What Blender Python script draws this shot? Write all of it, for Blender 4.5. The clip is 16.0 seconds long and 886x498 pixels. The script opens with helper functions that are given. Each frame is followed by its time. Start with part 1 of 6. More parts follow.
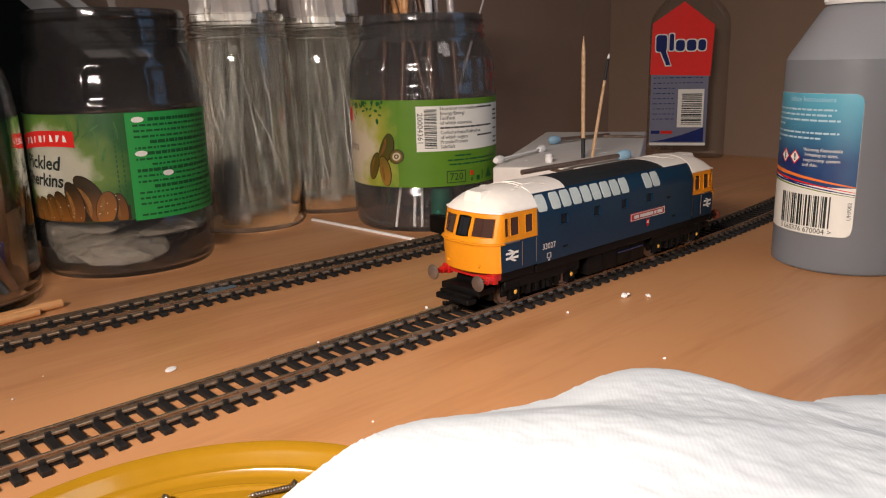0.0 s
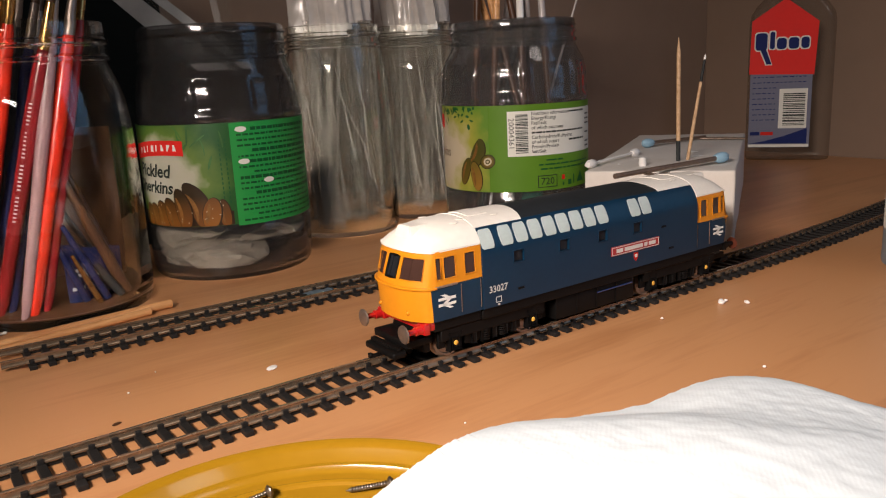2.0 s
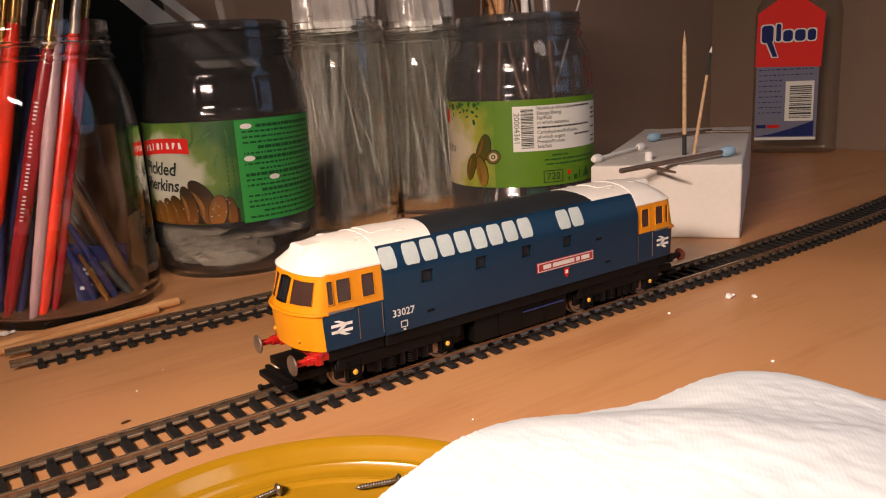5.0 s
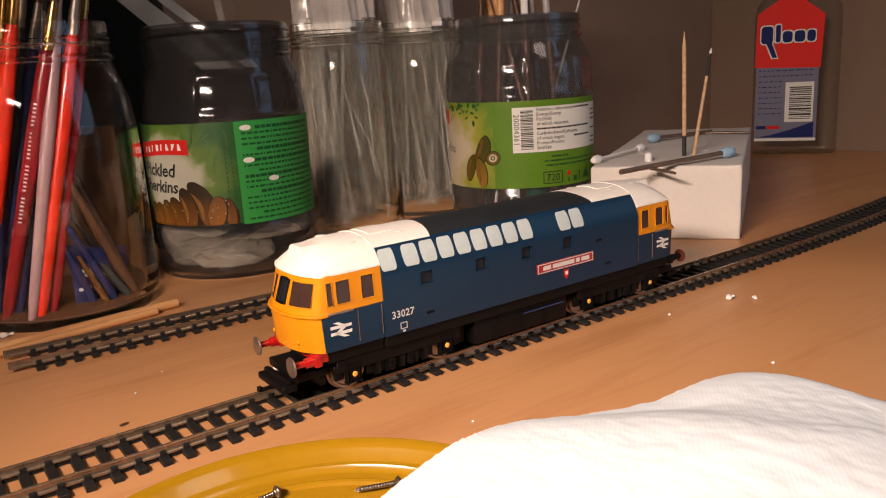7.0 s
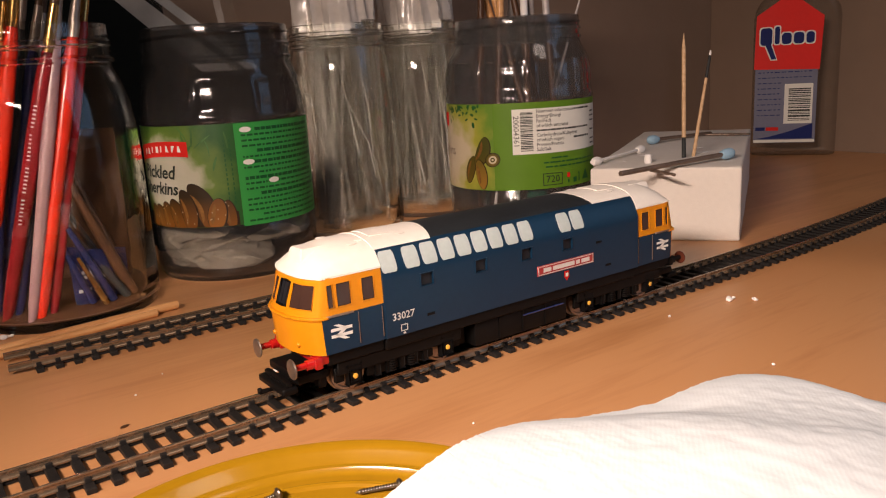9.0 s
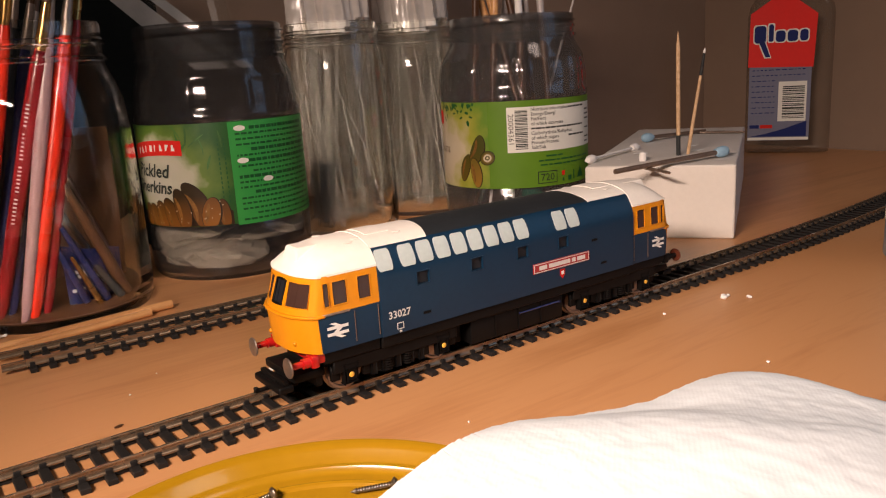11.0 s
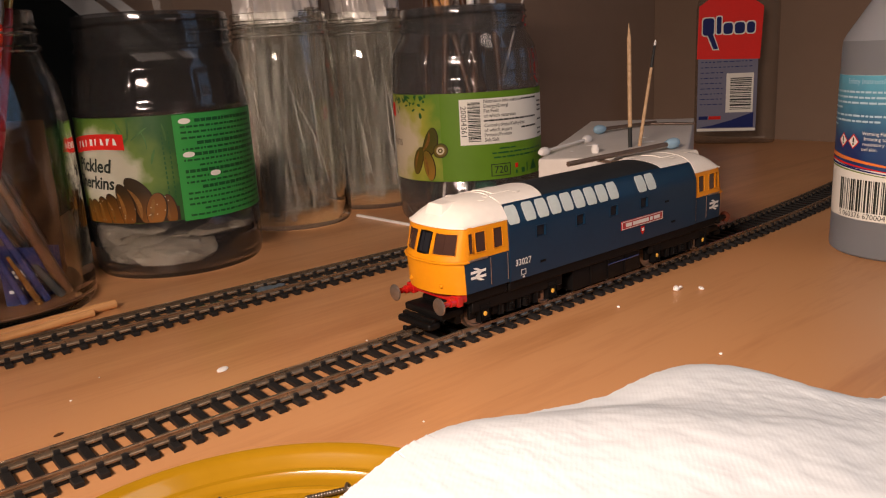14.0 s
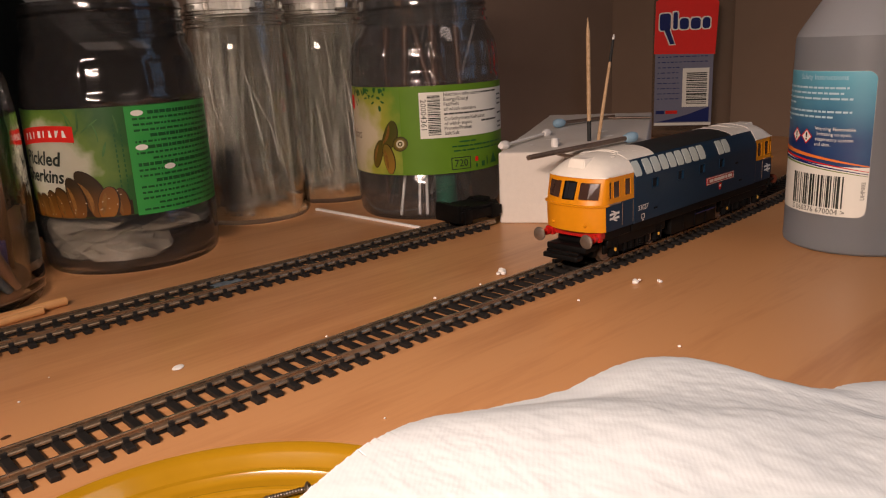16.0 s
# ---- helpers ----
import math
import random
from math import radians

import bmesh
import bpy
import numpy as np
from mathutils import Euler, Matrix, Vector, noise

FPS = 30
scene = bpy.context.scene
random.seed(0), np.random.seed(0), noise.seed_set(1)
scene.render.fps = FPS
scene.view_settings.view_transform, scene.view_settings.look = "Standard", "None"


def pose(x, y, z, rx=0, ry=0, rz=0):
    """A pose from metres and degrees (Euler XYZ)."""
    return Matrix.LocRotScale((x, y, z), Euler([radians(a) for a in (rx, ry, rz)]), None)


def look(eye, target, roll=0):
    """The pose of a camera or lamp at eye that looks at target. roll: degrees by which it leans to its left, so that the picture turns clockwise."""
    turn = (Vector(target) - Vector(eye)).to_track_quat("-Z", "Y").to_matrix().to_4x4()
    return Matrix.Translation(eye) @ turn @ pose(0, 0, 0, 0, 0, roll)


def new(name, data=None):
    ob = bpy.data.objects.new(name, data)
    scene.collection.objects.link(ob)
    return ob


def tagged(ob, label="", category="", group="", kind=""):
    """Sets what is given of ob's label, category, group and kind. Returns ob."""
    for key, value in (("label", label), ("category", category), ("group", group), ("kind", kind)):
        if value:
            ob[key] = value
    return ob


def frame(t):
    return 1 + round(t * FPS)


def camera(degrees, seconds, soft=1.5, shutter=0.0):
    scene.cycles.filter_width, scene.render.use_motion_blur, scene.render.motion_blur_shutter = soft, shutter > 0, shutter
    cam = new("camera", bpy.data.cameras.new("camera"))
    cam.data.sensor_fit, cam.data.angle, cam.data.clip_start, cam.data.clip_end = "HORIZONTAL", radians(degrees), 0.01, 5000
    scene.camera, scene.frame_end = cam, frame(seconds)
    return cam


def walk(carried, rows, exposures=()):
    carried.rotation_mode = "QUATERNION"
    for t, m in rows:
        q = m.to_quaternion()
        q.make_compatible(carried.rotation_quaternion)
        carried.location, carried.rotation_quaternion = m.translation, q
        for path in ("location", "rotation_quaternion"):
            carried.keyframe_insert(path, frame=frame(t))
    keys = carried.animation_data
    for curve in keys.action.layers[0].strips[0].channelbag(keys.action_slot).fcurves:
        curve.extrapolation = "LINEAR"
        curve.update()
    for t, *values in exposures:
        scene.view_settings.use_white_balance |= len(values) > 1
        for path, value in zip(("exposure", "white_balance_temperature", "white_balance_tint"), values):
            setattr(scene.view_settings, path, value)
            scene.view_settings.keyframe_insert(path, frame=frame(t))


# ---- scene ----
# Table-top model railway; lengths below are in millimetres unless noted.
MM = 0.001

cam = camera(59.04, 16.0, soft=1.15)
CAM_PATH = (
    (0, -0.15330, -0.23485, 0.11129, -43.03, -13.72, 1.39),
    (0.5, -0.15399, -0.23519, 0.11044, -41.94, -13.43, 1.39),
    (1, -0.15534, -0.23559, 0.11135, -39.59, -13.16, 2.01),
    (1.5, -0.15571, -0.23592, 0.11155, -37.93, -13.03, 2.33),
    (2, -0.15610, -0.23672, 0.11181, -36.62, -13.13, 2.75),
    (2.5, -0.15589, -0.23655, 0.11198, -36.36, -13.38, 2.82),
    (3, -0.15583, -0.23664, 0.11192, -36.28, -13.36, 2.92),
    (3.5, -0.15607, -0.23660, 0.11202, -36.29, -13.36, 2.95),
    (4, -0.15616, -0.23657, 0.11214, -36.28, -13.45, 3.09),
    (6.5, -0.15600, -0.23548, 0.11236, -36.34, -13.46, 3.24),
    (7, -0.15569, -0.23559, 0.11214, -36.35, -13.39, 3.24),
    (7.5, -0.15601, -0.23549, 0.11242, -36.36, -13.39, 3.30),
    (8, -0.15592, -0.23545, 0.11240, -36.49, -13.37, 3.26),
    (8.5, -0.15587, -0.23546, 0.11237, -36.49, -13.33, 3.30),
    (9, -0.15608, -0.23536, 0.11235, -36.42, -13.29, 3.25),
    (11.5, -0.15563, -0.23491, 0.11231, -36.99, -13.44, 3.29),
    (12, -0.15547, -0.23442, 0.11228, -37.21, -13.39, 3.22),
    (12.5, -0.15543, -0.23418, 0.11258, -37.33, -13.56, 3.33),
    (13, -0.15434, -0.23278, 0.11250, -38.13, -13.82, 3.27),
    (13.5, -0.15299, -0.23225, 0.11305, -39.17, -14.11, 3.34),
    (14, -0.15204, -0.23127, 0.11285, -40.19, -14.29, 3.14),
    (14.5, -0.15094, -0.23025, 0.11279, -41.65, -14.59, 2.95),
    (15, -0.15075, -0.22996, 0.11256, -42.25, -14.56, 2.76),
    (15.5, -0.15014, -0.22946, 0.11235, -42.95, -14.73, 2.60),
    (16, -0.15059, -0.22922, 0.11260, -43.09, -14.92, 2.62),
)
EXPOSURE = ((0.0, 0.06, 5600, 2), (1.0, 0.06, 5570, 0), (2.0, 0.04, 5600, 1), (3.2, 0.02, 6280, 10), (9.0, 0.02, 6280, 10), (12.5, 0.0, 6330, 10),
            (14.0, -0.1, 6300, 10), (16.0, -0.25, 6300, 10))
walk(cam, [(t, pose(x, y, z, 90 + p, r, w)) for t, x, y, z, w, p, r in CAM_PATH], EXPOSURE)

# ---------------------------------------------------------------- light
world = bpy.data.worlds.new("room_world")
scene.world = world
world.use_nodes = True
wbg = world.node_tree.nodes["Background"]
wbg.inputs[0].default_value = (1.0, 0.88, 0.75, 1)
wbg.inputs[1].default_value = 0.04


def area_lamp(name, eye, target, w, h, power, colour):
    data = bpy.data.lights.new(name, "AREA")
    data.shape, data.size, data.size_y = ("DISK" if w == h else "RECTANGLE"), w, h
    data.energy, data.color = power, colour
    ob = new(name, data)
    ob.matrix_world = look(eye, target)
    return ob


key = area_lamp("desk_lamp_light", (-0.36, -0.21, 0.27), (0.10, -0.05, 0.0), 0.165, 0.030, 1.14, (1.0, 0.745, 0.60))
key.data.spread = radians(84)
# Unseen overhead fill, added to lift the room and the north wall.
area_lamp("room_fill_light", (0.36, -0.95, 1.55), (0.15, 0.15, 0.0), 0.5, 0.5, 2.3, (1.0, 0.78, 0.66))
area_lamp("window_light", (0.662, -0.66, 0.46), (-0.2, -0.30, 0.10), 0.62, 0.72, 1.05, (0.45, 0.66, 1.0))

# ---------------------------------------------------------------- materials


def mat_base(name):
    m = bpy.data.materials.new(name)
    m.use_nodes = True
    return m, m.node_tree.nodes, m.node_tree.links, m.node_tree.nodes["Principled BSDF"]


def rgba(c):
    return (c[0], c[1], c[2], 1.0)


def mat(name, col, rough=0.5, metal=0.0, var=0.12, scale=300.0, bump=0.0, bump_scale=1500.0, coat=0.0, spec=0.5,
        rough_var=0.1, island=0.0, objvar=0.0):
    """Painted or moulded surface: colour broken up at two scales, uneven gloss and fine relief."""
    m, n, l, b = mat_base(name)
    tc = n.new("ShaderNodeTexCoord")
    n1 = n.new("ShaderNodeTexNoise")
    n1.inputs["Scale"].default_value, n1.inputs["Detail"].default_value = scale, 4
    n2 = n.new("ShaderNodeTexNoise")
    n2.inputs["Scale"].default_value, n2.inputs["Detail"].default_value = scale * 0.13, 3
    add = n.new("ShaderNodeMath")
    add.operation = "ADD"
    for nn, i in ((n1, 0), (n2, 1)):
        l.new(tc.outputs["Object"], nn.inputs["Vector"])
        l.new(nn.outputs["Fac"], add.inputs[i])
    src = add.outputs[0]
    if objvar:
        oi = n.new("ShaderNodeObjectInfo")
        mu = n.new("ShaderNodeMath")
        mu.operation = "MULTIPLY_ADD"
        l.new(oi.outputs["Random"], mu.inputs[0])
        mu.inputs[1].default_value = objvar
        l.new(src, mu.inputs[2])
        src = mu.outputs[0]
    if island:
        ge = n.new("ShaderNodeNewGeometry")
        mu = n.new("ShaderNodeMath")
        mu.operation = "MULTIPLY_ADD"
        l.new(ge.outputs["Random Per Island"], mu.inputs[0])
        mu.inputs[1].default_value = island
        l.new(src, mu.inputs[2])
        src = mu.outputs[0]
    mr = n.new("ShaderNodeMapRange")
    mr.inputs[1].default_value, mr.inputs[2].default_value = 0.6, 1.4 + objvar + island
    mr.inputs[3].default_value, mr.inputs[4].default_value = 0.0, 1.0
    l.new(src, mr.inputs[0])
    mix = n.new("ShaderNodeMix")
    mix.data_type = "RGBA"
    mix.inputs[6].default_value = rgba([max(0.0, c * (1 - var)) for c in col])
    mix.inputs[7].default_value = rgba([min(1.0, c * (1 + var)) for c in col])
    l.new(mr.outputs[0], mix.inputs[0])
    l.new(mix.outputs[2], b.inputs["Base Color"])
    rr = n.new("ShaderNodeMapRange")
    rr.inputs[3].default_value, rr.inputs[4].default_value = max(0.02, rough - rough_var), min(1, rough + rough_var)
    l.new(n2.outputs["Fac"], rr.inputs[0])
    l.new(rr.outputs[0], b.inputs["Roughness"])
    b.inputs["Metallic"].default_value = metal
    b.inputs["Coat Weight"].default_value = coat
    b.inputs["Specular IOR Level"].default_value = spec
    if bump:
        n3 = n.new("ShaderNodeTexNoise")
        n3.inputs["Scale"].default_value, n3.inputs["Detail"].default_value = bump_scale, 3
        l.new(tc.outputs["Object"], n3.inputs["Vector"])
        bp = n.new("ShaderNodeBump")
        bp.inputs["Strength"].default_value, bp.inputs["Distance"].default_value = bump, 0.0003
        l.new(n3.outputs["Fac"], bp.inputs["Height"])
        l.new(bp.outputs["Normal"], b.inputs["Normal"])
    return m


def glass(name, col, rough=0.02, ior=1.45, bump=0.0, body=1.0):
    m, n, l, b = mat_base(name)
    b.inputs["Base Color"].default_value = rgba(col)
    b.inputs["Roughness"].default_value = rough
    b.inputs["IOR"].default_value = ior
    b.inputs["Transmission Weight"].default_value = body
    if bump:
        tc = n.new("ShaderNodeTexCoord")
        n3 = n.new("ShaderNodeTexNoise")
        n3.inputs["Scale"].default_value = 60
        l.new(tc.outputs["Object"], n3.inputs["Vector"])
        bp = n.new("ShaderNodeBump")
        bp.inputs["Strength"].default_value, bp.inputs["Distance"].default_value = bump, 0.002
        l.new(n3.outputs["Fac"], bp.inputs["Height"])
        l.new(bp.outputs["Normal"], b.inputs["Normal"])
    return m


def film_mat(name, col, clear=0.7, rough=0.15):
    """Thin clear plastic film: part see-through, part glossy."""
    m, n, l, b = mat_base(name)
    b.inputs["Base Color"].default_value = rgba(col)
    b.inputs["Roughness"].default_value = rough
    tr = n.new("ShaderNodeBsdfTransparent")
    tr.inputs[0].default_value = (0.96, 0.95, 0.93, 1)
    mx = n.new("ShaderNodeMixShader")
    tc = n.new("ShaderNodeTexCoord")
    ns = n.new("ShaderNodeTexNoise")
    ns.inputs["Scale"].default_value = 120
    l.new(tc.outputs["Object"], ns.inputs["Vector"])
    mr = n.new("ShaderNodeMapRange")
    mr.inputs[3].default_value, mr.inputs[4].default_value = clear + 0.12, clear - 0.12
    l.new(ns.outputs["Fac"], mr.inputs[0])
    l.new(mr.outputs[0], mx.inputs[0])
    l.new(b.outputs[0], mx.inputs[1])
    l.new(tr.outputs[0], mx.inputs[2])
    l.new(mx.outputs[0], n["Material Output"].inputs[0])
    return m


def sheen_mat(name, tint, rough):
    """Thin-walled clear tubing: see-through, with a gloss that grows towards the edges."""
    m, n, l, b = mat_base(name)
    tr = n.new("ShaderNodeBsdfTransparent")
    tr.inputs[0].default_value = rgba(tint)
    gl = n.new("ShaderNodeBsdfGlossy")
    gl.inputs["Roughness"].default_value = rough
    fr = n.new("ShaderNodeFresnel")
    fr.inputs[0].default_value = 1.6
    half = n.new("ShaderNodeMath")
    half.operation = "MULTIPLY"
    half.inputs[1].default_value = 0.45
    l.new(fr.outputs[0], half.inputs[0])
    mx = n.new("ShaderNodeMixShader")
    l.new(half.outputs[0], mx.inputs[0])
    l.new(tr.outputs[0], mx.inputs[1])
    l.new(gl.outputs[0], mx.inputs[2])
    df = n.new("ShaderNodeBsdfDiffuse")
    df.inputs[0].default_value = (0.80, 0.77, 0.70, 1)
    m2 = n.new("ShaderNodeMixShader")
    m2.inputs[0].default_value = 0.055
    l.new(mx.outputs[0], m2.inputs[1])
    l.new(df.outputs[0], m2.inputs[2])
    l.new(m2.outputs[0], n["Material Output"].inputs[0])
    return m


def burst_mat(name, centre, stops):
    """Printed label whose colour spreads from a bright middle; centre and radii in mm."""
    m, n, l, b = mat_base(name)
    tc = n.new("ShaderNodeTexCoord")
    ds = n.new("ShaderNodeVectorMath")
    ds.operation = "DISTANCE"
    ds.inputs[1].default_value = Vector(centre) * MM
    l.new(tc.outputs["Object"], ds.inputs[0])
    ns = n.new("ShaderNodeTexNoise")
    ns.inputs["Scale"].default_value, ns.inputs["Detail"].default_value = 70, 3
    l.new(tc.outputs["Object"], ns.inputs["Vector"])
    ad = n.new("ShaderNodeMath")
    ad.operation = "MULTIPLY_ADD"
    ad.inputs[1].default_value = 0.030
    l.new(ns.outputs["Fac"], ad.inputs[0])
    l.new(ds.outputs["Value"], ad.inputs[2])
    mr = n.new("ShaderNodeMapRange")
    mr.inputs[1].default_value, mr.inputs[2].default_value = 0.015, 0.015 + stops[-1][0] * MM
    l.new(ad.outputs[0], mr.inputs[0])
    cr = n.new("ShaderNodeValToRGB")
    for k, (d, c) in enumerate(stops):
        e = cr.color_ramp.elements[k] if k < 2 else cr.color_ramp.elements.new(1.0)
        e.position, e.color = d / stops[-1][0], rgba(c)
    l.new(mr.outputs[0], cr.inputs[0])
    l.new(cr.outputs[0], b.inputs["Base Color"])
    b.inputs["Roughness"].default_value = 0.45
    return m


def wood_mat(name, dark, light, scale=1.0, rough=0.42, turn=0.0, stretch=0.08):
    m, n, l, b = mat_base(name)
    tc = n.new("ShaderNodeTexCoord")
    mp = n.new("ShaderNodeMapping")
    mp.inputs["Rotation"].default_value = (0, 0, turn)
    mp.inputs["Scale"].default_value = (stretch * scale, scale, scale)
    l.new(tc.outputs["Object"], mp.inputs[0])
    n1 = n.new("ShaderNodeTexNoise")
    n1.inputs["Scale"].default_value, n1.inputs["Detail"].default_value, n1.inputs["Distortion"].default_value = 45, 6, 0.6
    n2 = n.new("ShaderNodeTexNoise")
    n2.inputs["Scale"].default_value, n2.inputs["Detail"].default_value = 420, 3
    n4 = n.new("ShaderNodeTexNoise")
    n4.inputs["Scale"].default_value = 6
    for nn in (n1, n2):
        l.new(mp.outputs[0], nn.inputs["Vector"])
    l.new(tc.outputs["Object"], n4.inputs["Vector"])
    a = n.new("ShaderNodeMath")
    a.operation = "MULTIPLY_ADD"
    a.inputs[1].default_value = 0.35
    l.new(n2.outputs["Fac"], a.inputs[0])
    l.new(n1.outputs["Fac"], a.inputs[2])
    a2 = n.new("ShaderNodeMath")
    a2.operation = "MULTIPLY_ADD"
    a2.inputs[1].default_value = 0.5
    l.new(n4.outputs["Fac"], a2.inputs[0])
    l.new(a.outputs[0], a2.inputs[2])
    cr = n.new("ShaderNodeValToRGB")
    cr.color_ramp.elements[0].position, cr.color_ramp.elements[0].color = 0.62, rgba(dark)
    cr.color_ramp.elements[1].position, cr.color_ramp.elements[1].color = 1.1, rgba(light)
    l.new(a2.outputs[0], cr.inputs[0])
    l.new(cr.outputs[0], b.inputs["Base Color"])
    rr = n.new("ShaderNodeMapRange")
    rr.inputs[3].default_value, rr.inputs[4].default_value = rough - 0.1, rough + 0.12
    l.new(n4.outputs["Fac"], rr.inputs[0])
    l.new(rr.outputs[0], b.inputs["Roughness"])
    bp = n.new("ShaderNodeBump")
    bp.inputs["Strength"].default_value, bp.inputs["Distance"].default_value = 0.06, 0.0004
    l.new(n2.outputs["Fac"], bp.inputs["Height"])
    l.new(bp.outputs["Normal"], b.inputs["Normal"])
    return m


def tissue_mat():
    """Soft white paper with a fine ribbed emboss and broader puckers."""
    m, n, l, b = mat_base("tissue_paper")
    b.inputs["Base Color"].default_value = (0.80, 0.865, 0.90, 1)
    b.inputs["Roughness"].default_value = 0.95
    b.inputs["Specular IOR Level"].default_value = 0.15
    tc = n.new("ShaderNodeTexCoord")
    mp = n.new("ShaderNodeMapping")
    mp.inputs["Rotation"].default_value = (0, 0, radians(50))
    l.new(tc.outputs["Object"], mp.inputs[0])
    wv = n.new("ShaderNodeTexWave")
    wv.inputs["Scale"].default_value, wv.inputs["Distortion"].default_value, wv.inputs["Detail"].default_value = 240, 2.5, 2
    l.new(mp.outputs[0], wv.inputs["Vector"])
    ns = n.new("ShaderNodeTexNoise")
    ns.inputs["Scale"].default_value, ns.inputs["Detail"].default_value = 260, 5
    l.new(tc.outputs["Object"], ns.inputs["Vector"])
    ad = n.new("ShaderNodeMath")
    ad.operation = "MULTIPLY_ADD"
    ad.inputs[1].default_value = 0.12
    l.new(wv.outputs["Fac"], ad.inputs[0])
    l.new(ns.outputs["Fac"], ad.inputs[2])
    bp = n.new("ShaderNodeBump")
    bp.inputs["Strength"].default_value, bp.inputs["Distance"].default_value = 0.24, 0.0005
    l.new(ad.outputs[0], bp.inputs["Height"])
    l.new(bp.outputs["Normal"], b.inputs["Normal"])
    return m


def graded_mat(name, low, high, z0, z1):
    """Printed label whose colour grades with height, z in mm."""
    m, n, l, b = mat_base(name)
    tc = n.new("ShaderNodeTexCoord")
    sp = n.new("ShaderNodeSeparateXYZ")
    l.new(tc.outputs["Object"], sp.inputs[0])
    mr = n.new("ShaderNodeMapRange")
    mr.inputs[1].default_value, mr.inputs[2].default_value = z0 * MM, z1 * MM
    l.new(sp.outputs["Z"], mr.inputs[0])
    ns = n.new("ShaderNodeTexNoise")
    ns.inputs["Scale"].default_value = 45
    l.new(tc.outputs["Object"], ns.inputs["Vector"])
    ad = n.new("ShaderNodeMath")
    ad.operation = "MULTIPLY_ADD"
    ad.inputs[1].default_value = 0.35
    l.new(ns.outputs["Fac"], ad.inputs[0])
    l.new(mr.outputs[0], ad.inputs[2])
    cr = n.new("ShaderNodeValToRGB")
    cr.color_ramp.elements[0].position, cr.color_ramp.elements[0].color = 0.12, rgba(low)
    cr.color_ramp.elements[1].position, cr.color_ramp.elements[1].color = 1.2, rgba(high)
    l.new(ad.outputs[0], cr.inputs[0])
    l.new(cr.outputs[0], b.inputs["Base Color"])
    b.inputs["Roughness"].default_value = 0.4
    return m


M = {}
# middle of the printed burst on the gherkin label: the jar's radius along its own facing
LABEL_FACE = math.atan2(-235.6 - 221.5, -155.7 - 17.5) - 0.045 - 37.0 / 47.5
LABEL_AT = (47.5 * math.cos(LABEL_FACE), 47.5 * math.sin(LABEL_FACE))
M["desk"] = wood_mat("beech_laminate", (0.39, 0.170, 0.062), (0.555, 0.280, 0.118), 1.0, 0.35, radians(40), 0.10)
CREAM_FACE = math.atan2(-235.6 - 175.8, -155.7 - 210.5) - 58.0 / 49.8
CREAM_AT = (49.8 * math.cos(CREAM_FACE), 49.8 * math.sin(CREAM_FACE))
M["stick"] = wood_mat("stick_wood", (0.42, 0.25, 0.12), (0.62, 0.42, 0.24), 6.0, 0.55)
M["dowel"] = wood_mat("dowel_wood", (0.40, 0.17, 0.05), (0.70, 0.38, 0.15), 6.0, 0.36)
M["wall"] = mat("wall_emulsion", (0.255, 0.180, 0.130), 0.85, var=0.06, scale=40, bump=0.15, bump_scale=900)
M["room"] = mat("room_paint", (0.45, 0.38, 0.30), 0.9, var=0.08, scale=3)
M["sleeper"] = mat("sleeper_plastic", (0.012, 0.011, 0.0105), 0.6, spec=0.3, var=0.3, scale=900, bump=0.3, objvar=0.5)
M["rail"] = mat("rail_steel", (0.31, 0.23, 0.155), 0.26, metal=0.75, var=0.3, scale=500, bump=0.1)
M["blue"] = mat("loco_blue", (0.0050, 0.024, 0.054), 0.34, var=0.1, scale=500, bump=0.04, spec=0.32, rough_var=0.03)
M["yellow"] = mat("loco_yellow", (0.62, 0.235, 0.003), 0.36, var=0.06, scale=400, bump=0.05, spec=0.35)
M["white"] = mat("loco_white", (0.80, 0.76, 0.69), 0.5, var=0.05, scale=350, bump=0.08)
M["roofblack"] = mat("loco_roof", (0.010, 0.013, 0.016), 0.6, var=0.25, scale=400, bump=0.1)
M["black"] = mat("loco_chassis", (0.0035, 0.0033, 0.0033), 0.5, spec=0.16, var=0.3, scale=600, bump=0.15)
M["panel"] = mat("loco_grille_grey", (0.44, 0.50, 0.49), 0.5, var=0.08, scale=600)
M["red"] = mat("loco_red", (0.42, 0.010, 0.009), 0.18, var=0.1, scale=500, coat=0.3)
M["steel"] = mat("turned_steel", (0.34, 0.29, 0.25), 0.42, metal=0.9, var=0.2, scale=700)
M["decal"] = mat("decal_white", (0.78, 0.78, 0.74), 0.5, var=0.05)
M["decal_thin"] = mat("decal_thin_white", (0.60, 0.60, 0.57), 0.5, var=0.15, scale=900)
M["dot"] = mat("axle_yellow", (0.80, 0.46, 0.06), 0.45, var=0.05)
M["dark"] = mat("cab_dark", (0.12, 0.065, 0.045), 0.6, var=0.3, scale=300)
M["pane"] = mat("cab_pane", (0.050, 0.026, 0.020), 0.14, var=0.25, scale=120, spec=0.4)
M["foam"] = mat("foam_white", (0.71, 0.67, 0.615), 0.75, var=0.04, scale=300, bump=0.35, bump_scale=900)
M["smoke"] = glass("smoked_plastic", (0.29, 0.29, 0.29), 0.075, bump=0.05, body=0.965)
M["smoke_thin"] = glass("smoked_plastic_thin", (0.44, 0.44, 0.44), 0.06, bump=0.05, body=0.96)
M["clear"] = glass("clear_glass", (0.95, 0.975, 0.955), 0.01, bump=0.11)
